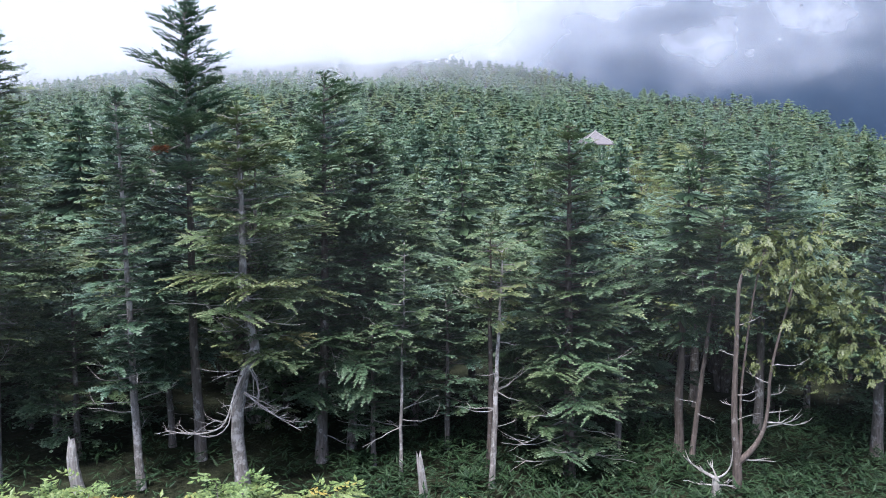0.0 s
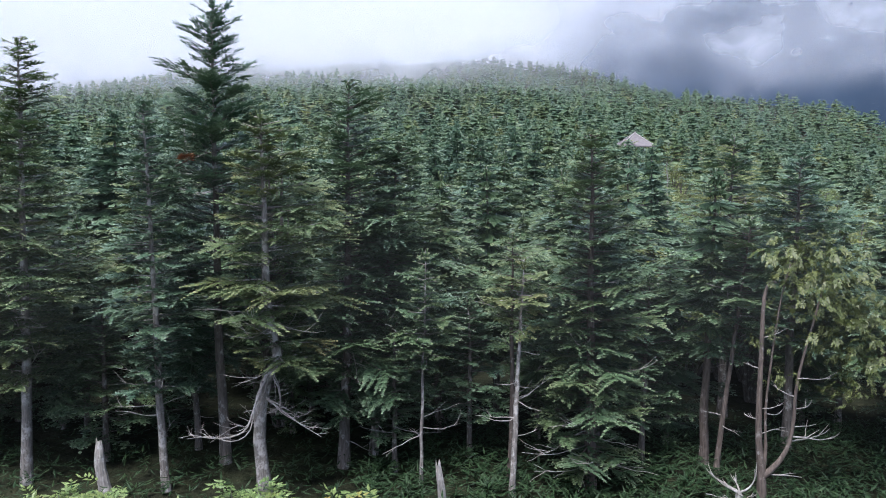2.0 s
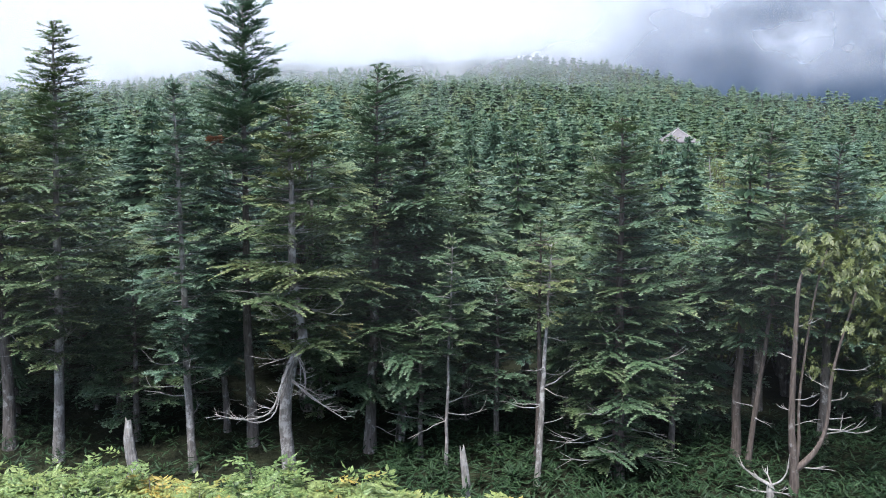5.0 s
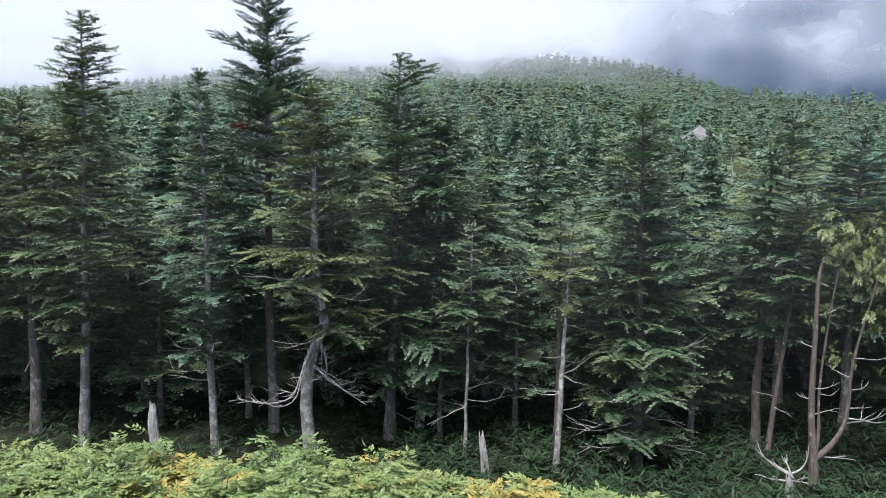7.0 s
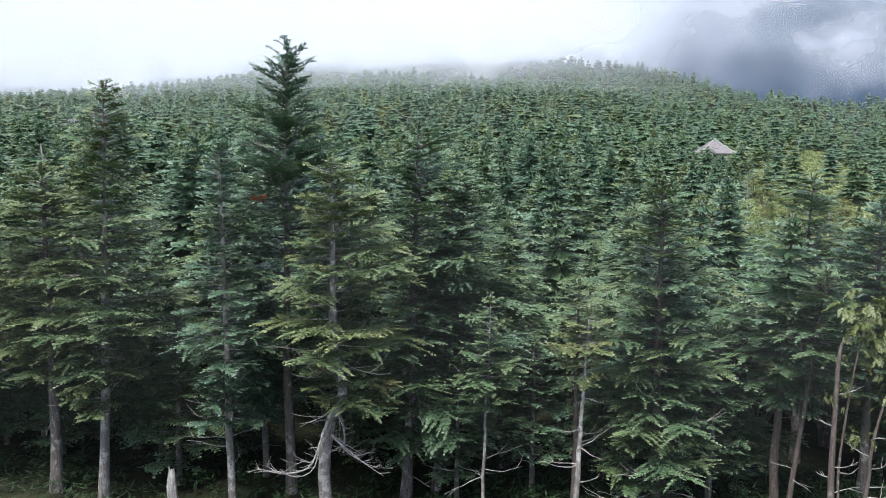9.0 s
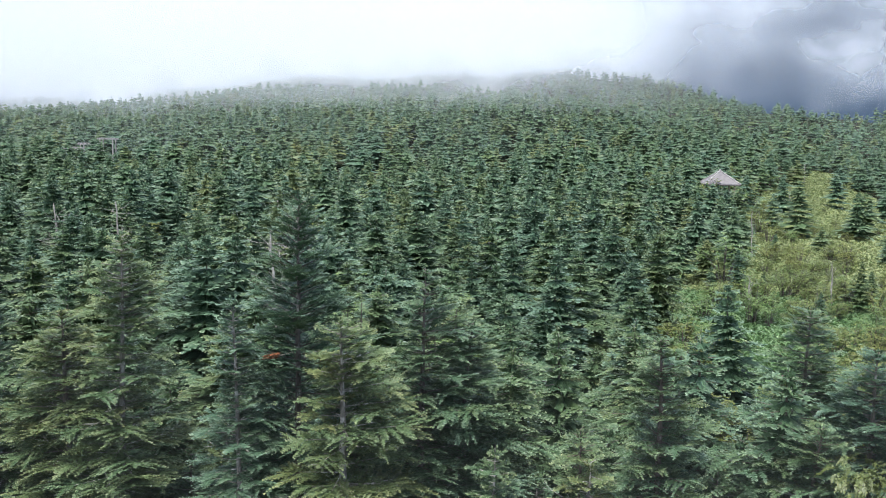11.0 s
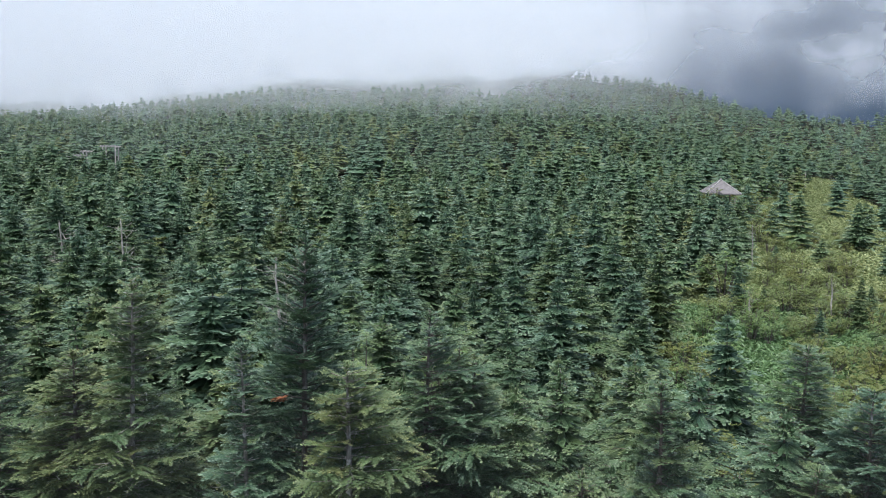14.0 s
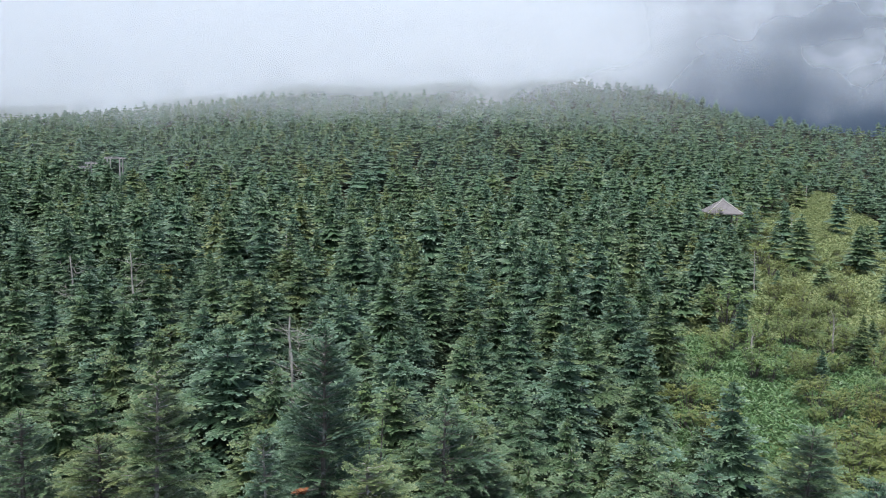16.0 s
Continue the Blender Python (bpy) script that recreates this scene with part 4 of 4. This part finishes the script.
wood_rng = np.random.default_rng(81)
inner = lay_out(wood_rng, 19.3, 26, 2.2)
inner = inner[[np.min(np.hypot(*(FRONT - q).T)) > 1.1 for q in inner]]
kinds = []
for k in range(8):
    tone = (0.1, 0.35, 0.45, 0.2, 0.55, 0.62, 0.3, 0.5)[k]
    ob = fir_parts(200 + k, 6.5, (2.0, 2.6, 1.6, 3.0)[k % 4], 1.8, 0.1, FAIR, tone=tone, gap=0.38, per=9, dead=1, blunt=0.72, level=0.16, droop=0.0, rise=0.25, curl=-0.12, thin=0.14, tilt=0.07, core=0.55, skirts=18, rim=0.2, bark=(BARK, BROWN_BARK)[k % 2], sides=7)
    spot = inner[k * 7]
    ob.location = (*spot, land(*spot))
    tagged(ob, f"{tone_word(tone)} fir in the dark wood", "fir tree", "firs of the inner wood")
    kinds.append((tone, 6.5, ob))
plant(wood_rng, np.delete(inner, [k * 7 for k in range(8)], 0), kinds, "{} fir in the dark wood", "firs of the inner wood")

upper = lay_out(wood_rng, 26.5, 62, 2.8)
order = np.argsort(upper[:, 1])
near_part, far_part = upper[order[:170]], upper[order[170:]]
kinds = []
for k in range(10):
    tone = (0.1, 0.25, 0.35, 0.15, 0.45, 0.6, 0.3, 0.5, 0.12, 0.4)[k]
    ob = fir_parts(300 + k, 5.5, (0.7, 1.2, 0.5)[k % 3], 1.8, 0.05, COARSE, tone=tone, gap=0.36, per=11, blunt=(0.75, 0.85, 0.65)[k % 3], sides=6, twigs=False, droop=0.0, rise=0.25, curl=-0.14, level=0.12, thin=0.12, tilt=0.07, core=0.62, skirts=20, rim=0.25)
    spot = near_part[k * 9]
    ob.location = (*spot, land(*spot))
    tagged(ob, f"{tone_word(tone)} fir on the wooded slope", "fir tree", "firs of the slope")
    kinds.append((tone, 5.5, ob))
plant(wood_rng, np.delete(near_part, [k * 9 for k in range(10)], 0), kinds, "{} fir on the wooded slope", "firs of the slope")


def build_far_wood(name, spots, shapes, seed, label):
    """Many firs in one mesh."""
    rng = np.random.default_rng(seed)
    parts = []
    which = rng.integers(len(shapes), size=len(spots))
    for k, (V, F, tips, T, H0) in enumerate(shapes):
        p = spots[which == k]
        if not len(p):
            continue
        s = height_at(p[:, 0], p[:, 1]) * rng.uniform(0.55, 1.35, len(p)) / H0
        w = s * rng.uniform(0.85, 1.25, len(p))
        a = rng.uniform(0, 6.28, len(p))
        ca, sa = np.cos(a)[:, None], np.sin(a)[:, None]
        W = np.empty((len(p), len(V), 3))
        W[..., 0] = (V[None, :, 0] * ca - V[None, :, 1] * sa) * w[:, None] + p[:, :1]
        W[..., 1] = (V[None, :, 0] * sa + V[None, :, 1] * ca) * w[:, None] + p[:, 1:]
        W[..., 2] = V[None, :, 2] * s[:, None] + ground_z(p[:, 0], p[:, 1])[:, None]
        own = np.where(rng.random(len(p)) < 0.13, rng.uniform(0.55, 0.8, len(p)), rng.uniform(0.05, 0.5, len(p)))
        tone = np.clip(own[:, None] + 0.5 * (T[None, :] - 0.4), 0, 1)
        parts.append((W.reshape(-1, 3), (F[None] + len(V) * np.arange(len(p))[:, None, None]).reshape(-1, 3), np.tile(tips, len(p)), tone.ravel()))
    V, F, tips, T = gather(parts)
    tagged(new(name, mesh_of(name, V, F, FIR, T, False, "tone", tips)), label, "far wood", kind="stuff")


def shapes_of(grade, seeds, H, R, gap, per, **kw):
    return [(*crown_of(np.random.default_rng(s), H, 0.25, R, grade, gap=gap, per=per, tone=0.4, **kw)[:4], H) for s in seeds]


build_far_wood("hillside_wood", far_part, shapes_of(COARSE, range(400, 406), 5.0, 1.7, 0.38, 8, droop=0.0, rise=0.25, blunt=0.78, curl=-0.14, level=0.12, tilt=0.07, core=0.7, skirts=17, rim=0.4), 91, "dense fir wood on the hillside")
build_far_wood("hillside_wood", lay_out(wood_rng, 62.5, 112, 2.7), shapes_of(ROUGH, range(410, 418), 4.5, 1.7, 0.4, 4, droop=0.02, rise=0.25, blunt=0.75, curl=-0.18, level=0.12, tilt=0.08, core=0.88, skirts=14), 92, "dense fir wood high on the hillside")
build_far_wood("hilltop_wood", lay_out(wood_rng, 113, 200, 3.0), shapes_of(FAR, range(420, 428), 4.2, 1.75, 0.44, 0, droop=0.05, rise=0.25, blunt=0.7, curl=-0.22, level=0.12, tilt=0.1, core=1.0, skirts=9), 93, "distant fir wood below the cloud")
build_far_wood("hilltop_wood", lay_out(wood_rng, 201, 425, 4.1), shapes_of(FAR, range(430, 438), 3.8, 1.85, 0.66, 0, droop=0.08, rise=0.3, blunt=0.7, curl=-0.22, level=0.12, tilt=0.15, core=1.0, skirts=7), 94, "distant fir wood fading into cloud")

# broad-leaved shrubs among the firs and along the grass
kinds = []
for k in range(4):
    tone = (0.35, 0.3, 0.55, 0.75)[k]
    ob = shrub_parts(500 + k, 1.3, 2.6, 1100, 0.18, tone, 0.1, 14, SCRUB if k != 1 else BROAD)
    kinds.append((tone, ob))
for x, y, top, R in ((-4.6, 20.3, 7.9, 1.0), (-2.45, 22.0, 7.8, 1.05), (7.6, 22.6, 5.6, 1.2), (9.3, 23.5, 5.9, 1.3), (5.0, 23.0, 4.9, 1.1)):
    g = land(x, y)
    ob = shrub_parts(int(700 + 10 * x), R, top - g, 3600, 0.13, 0.35 if x < 0 else 0.6, 0.12, 16, BROAD if x < 0 else SCRUB)
    ob.location = (x, y, g)
    tagged(ob, "fresh green broad-leaved tree between dark firs" if x < 0 else "tall olive broad-leaved scrub beside the firs", "broad-leaved tree", "broad-leaved trees among firs")
spots = [(-2.2, 68.9, 1.7), (-9.9, 42.2, 1.3), (12.1, 114, 1.7), (22.5, 107, 1.6), (23.5, 131, 1.6), (-39, 66.9, 1.5), (-36, 53, 1.2), (-35.6, 57, 1.0), (14.5, 33, 1.7), (16.5, 31, 1.8), (18, 35, 1.6), (-3, 78, 1.3), (16.6, 100.8, 0.95), (18.3, 100.4, 0.85), (20.2, 101.0, 1.05)]
shrub_rng = np.random.default_rng(95)
for k in range(150):
    y = shrub_rng.uniform(28, 130) if k < 85 else shrub_rng.uniform(27, 60)
    x = float(np.interp(y, (28, 45, 57, 80, 105, 130), (6.0, 9.0, 13.0, 22.5, 30.0, 37.5))) + shrub_rng.normal(3.0, 4.5) * (0.6 + y / 100)
    if abs(x - 18.4) > 4 or abs(y - 100) > 9:
        spots.append((x, y, shrub_rng.uniform(0.35, 0.95)))
for _ in range(70):
    y = shrub_rng.uniform(58, 118)
    spots.append((shrub_rng.uniform(0.19, 0.34) * y, y, shrub_rng.uniform(0.35, 0.7)))
for _ in range(32):
    y = shrub_rng.uniform(23.5, 36)
    spots.append((shrub_rng.uniform(0.23, 0.42) * y, y, shrub_rng.uniform(0.7, 1.25)))
for _ in range(60):
    y = shrub_rng.uniform(40, 150)
    spots.append((shrub_rng.uniform(-0.8, 0.25) * y, y, shrub_rng.uniform(1.1, 1.75)))
for k, (x, y, s) in enumerate(spots):
    tone, base = kinds[shrub_rng.integers(4)]
    at = pose(x, y, land(x, y), 0, 0, shrub_rng.uniform(0, 360))
    ob = copy_thing(base, at)
    ob.scale = (s * shrub_rng.uniform(0.8, 1.2), s, s * shrub_rng.uniform(0.8, 1.15))
    tagged(ob, "olive broad-leaved shrub among the firs" if tone > 0.5 else "green broad-leaved shrub among the firs", "shrub", "shrubs on the slope")
for tone, base in kinds:
    for o in (*base.children_recursive, base):
        bpy.data.objects.remove(o)


def build_slope_grass(name, label, y0, y1, n, long, wide, leafage, seed):
    rng = np.random.default_rng(seed)
    x, y = rng.uniform(2, 60, n), rng.uniform(y0, y1, n)
    keep = rng.random(n) < green_share(x, y)
    x, y = x[keep], y[keep]
    n = len(x)
    P, D, T = [], [], []
    for k in range(4):
        az = rng.uniform(0, 6.28, n)
        P.append(np.stack([x, y, ground_z(x, y) + rng.uniform(0.0, 0.35, n)], 1))
        D.append(np.stack([np.cos(az), np.sin(az), rng.uniform(-0.1, 0.8, n)], 1))
        T.append(np.clip(0.45 + rng.normal(0, 0.2, n), 0, 1))
    P, D, T = np.concatenate(P), unit(np.concatenate(D)), np.concatenate(T)
    S = unit(np.cross(rng.normal(0, 1, (len(P), 3)), D))
    l = long * rng.uniform(0.65, 1.35, len(P))
    V = blades(P, D, S, np.cross(D, S), l, l * wide, 0.2, 0.5)
    tagged(new(name, mesh_of(name, V, blade_faces(len(P)), leafage, np.repeat(T, 4))), label, "grass", kind="stuff")


build_slope_grass("bamboo_grass", "pale green broad bamboo leaves on the open bank", 24, 60, 95000, 0.27, 0.34, BANK, 96)
build_slope_grass("slope_grass", "bright yellow-green grass on the open slope", 60, 168, 120000, 0.25, 0.55, SLOPE, 97)

# pale standing dead trees among the firs
snag_rng = np.random.default_rng(99)
for x, y in ((-22.4, 66.5), (-19.2, 63.6), (8.2, 73.7), (8.9, 74.2), (17.4, 56), (11.5, 51.6), (16.7, 76.4), (-10.1, 30.7), (-30, 80), (-12, 95), (5, 98), (-45, 110), (30, 118), (2, 130), (-20, 140), (40, 150), (12, 150), (25, 140)):
    H = float(height_at(x, y)) * snag_rng.uniform(0.75, 1.0)
    arms = [(H * q, snag_rng.uniform(0, 6.28), snag_rng.uniform(0.3, 0.8), snag_rng.uniform(-0.1, 0.5)) for q in (0.55, 0.65, 0.75, 0.82, 0.88, 0.95)]
    build_snag("pale bare dead tree standing among firs", x, y, H, 0.055, int(snag_rng.integers(1000)), arms)

for x, y in ((-27.5, 44.0), (-25.2, 46.5), (-9.0, 27.6)):
    H = float(height_at(x, y)) * 1.05
    arms = [(H * snag_rng.uniform(0.45, 0.95), snag_rng.uniform(0, 6.28), snag_rng.uniform(0.6, 1.4), snag_rng.uniform(0.0, 0.5)) for _ in range(26)]
    build_snag("bare grey-brown twiggy dead crown among green firs", x, y, H, 0.06, int(snag_rng.integers(1000)), arms)


# ---- shelter ----
def box(x0, y0, z0, x1, y1, z1, bevel=0.015):
    bm = bmesh.new()
    bmesh.ops.create_cube(bm, size=1, matrix=Matrix.Translation(((x0 + x1) / 2, (y0 + y1) / 2, (z0 + z1) / 2)) @ Matrix.Diagonal((x1 - x0, y1 - y0, z1 - z0, 1)))
    bmesh.ops.bevel(bm, geom=bm.edges[:], offset=bevel, segments=1, affect="EDGES")
    return bm


def build_shelter():
    root = new("hilltop_shelter")
    x, y = 18.45, 104.3
    g = land(x, y)
    eave, apex, half = 7.05 - g, 8.55 - g, 2.0
    for k in range(4):
        bm = bmesh.new()
        a = radians(90 * k)
        turn = Matrix.Rotation(a, 4, "Z")
        low = [bm.verts.new(turn @ Vector(v)) for v in ((-half, -half, eave), (half, -half, eave), (0, 0, apex), (-half, -half, eave - 0.12), (half, -half, eave - 0.12), (0, 0, apex - 0.12))]
        for f in ((0, 1, 2), (5, 4, 3), (0, 3, 4, 1), (1, 4, 5, 2), (2, 5, 3, 0)):
            bm.faces.new([low[i] for i in f])
        part("roof_slope", bm, ROOFING, root)
        e = turn @ Vector((half, -half, eave))
        V, F = tube([e + Vector((0, 0, 0.02)), Vector((0, 0, apex + 0.03))], [0.07, 0.07], 6)
        piece("hip_cap", mesh_of("hip_cap", V, F, GREY_TIMBER), root, "pale hip board")
        c = turn @ Vector((half - 0.55, -half + 0.55, 0))
        part("post", box(c.x - 0.09, c.y - 0.09, -0.2, c.x + 0.09, c.y + 0.09, eave + 0.1), TIMBER, root)
        p, q = turn @ Vector((-half + 0.4, -half + 0.47, 0)), turn @ Vector((half - 0.4, -half + 0.63, 0))
        part("beam", box(min(p.x, q.x), min(p.y, q.y), eave - 0.16, max(p.x, q.x), max(p.y, q.y), eave + 0.02), TIMBER, root)
    part("finial", box(-0.12, -0.12, apex - 0.02, 0.12, 0.12, apex + 0.16), GREY_TIMBER, root)
    root.matrix_basis = pose(x, y, g, 0, 0, 2)
    tagged(root, "small open shelter with a faded pyramid roof", "shelter")


build_shelter()


def build_gate(x, y, top, width, turn):
    """A weathered timber frame over the path: posts, crossbeams and a flat cover."""
    root = new("timber_frame")
    g = land(x, y)
    h = top - g
    for sx in (-1, 1):
        for sy in (-0.6, 0.6):
            part("post", box(sx * width / 2 - 0.09, sy - 0.09, -0.3, sx * width / 2 + 0.09, sy + 0.09, h - 0.2), GREY_TIMBER, root)
    for sy in (-0.6, 0.6):
        part("crossbeam", box(-width / 2 - 0.45, sy - 0.07, h - 0.2, width / 2 + 0.45, sy + 0.07, h), GREY_TIMBER, root)
    for k in range(5):
        part("slat", box(-width / 2 - 0.3 + k * (width + 0.5) / 5, -0.8, h + 0.003, -width / 2 - 0.12 + k * (width + 0.5) / 5, 0.8, h + 0.09), GREY_TIMBER, root)
    root.matrix_basis = pose(x, y, g, 0, 0, turn)
    tagged(root, "silvered open timber frame over the path", "timber frame", "frames along the path")


build_gate(-73.0, 120.0, 9.95, 1.7, 8)
build_gate(-70.6, 120.6, 10.6, 2.6, 8)
build_gate(-68.6, 122.0, 11.4, 1.9, 8)


def build_path(x, y, rx, ry, seed):
    rng = np.random.default_rng(seed)
    a = np.linspace(0, 6.283, 26, endpoint=False)
    r = 1 + rng.normal(0, 0.16, 26)
    px, py = x + rx * r * np.cos(a), y + ry * r * np.sin(a)
    V = np.stack([np.append(px, x), np.append(py, y), ground_z(np.append(px, x), np.append(py, y)) + 0.14], 1)
    F = [(k, (k + 1) % 26, 26) for k in range(26)]
    tagged(new("gravel_path", mesh_of("gravel_path", V, F, GRAVEL)), "bare pale gravel of the hillside path", "path", kind="structure")


build_path(-14.3, 115, 1.3, 1.6, 1)
build_path(-66.5, 104.5, 2.2, 2.2, 2)
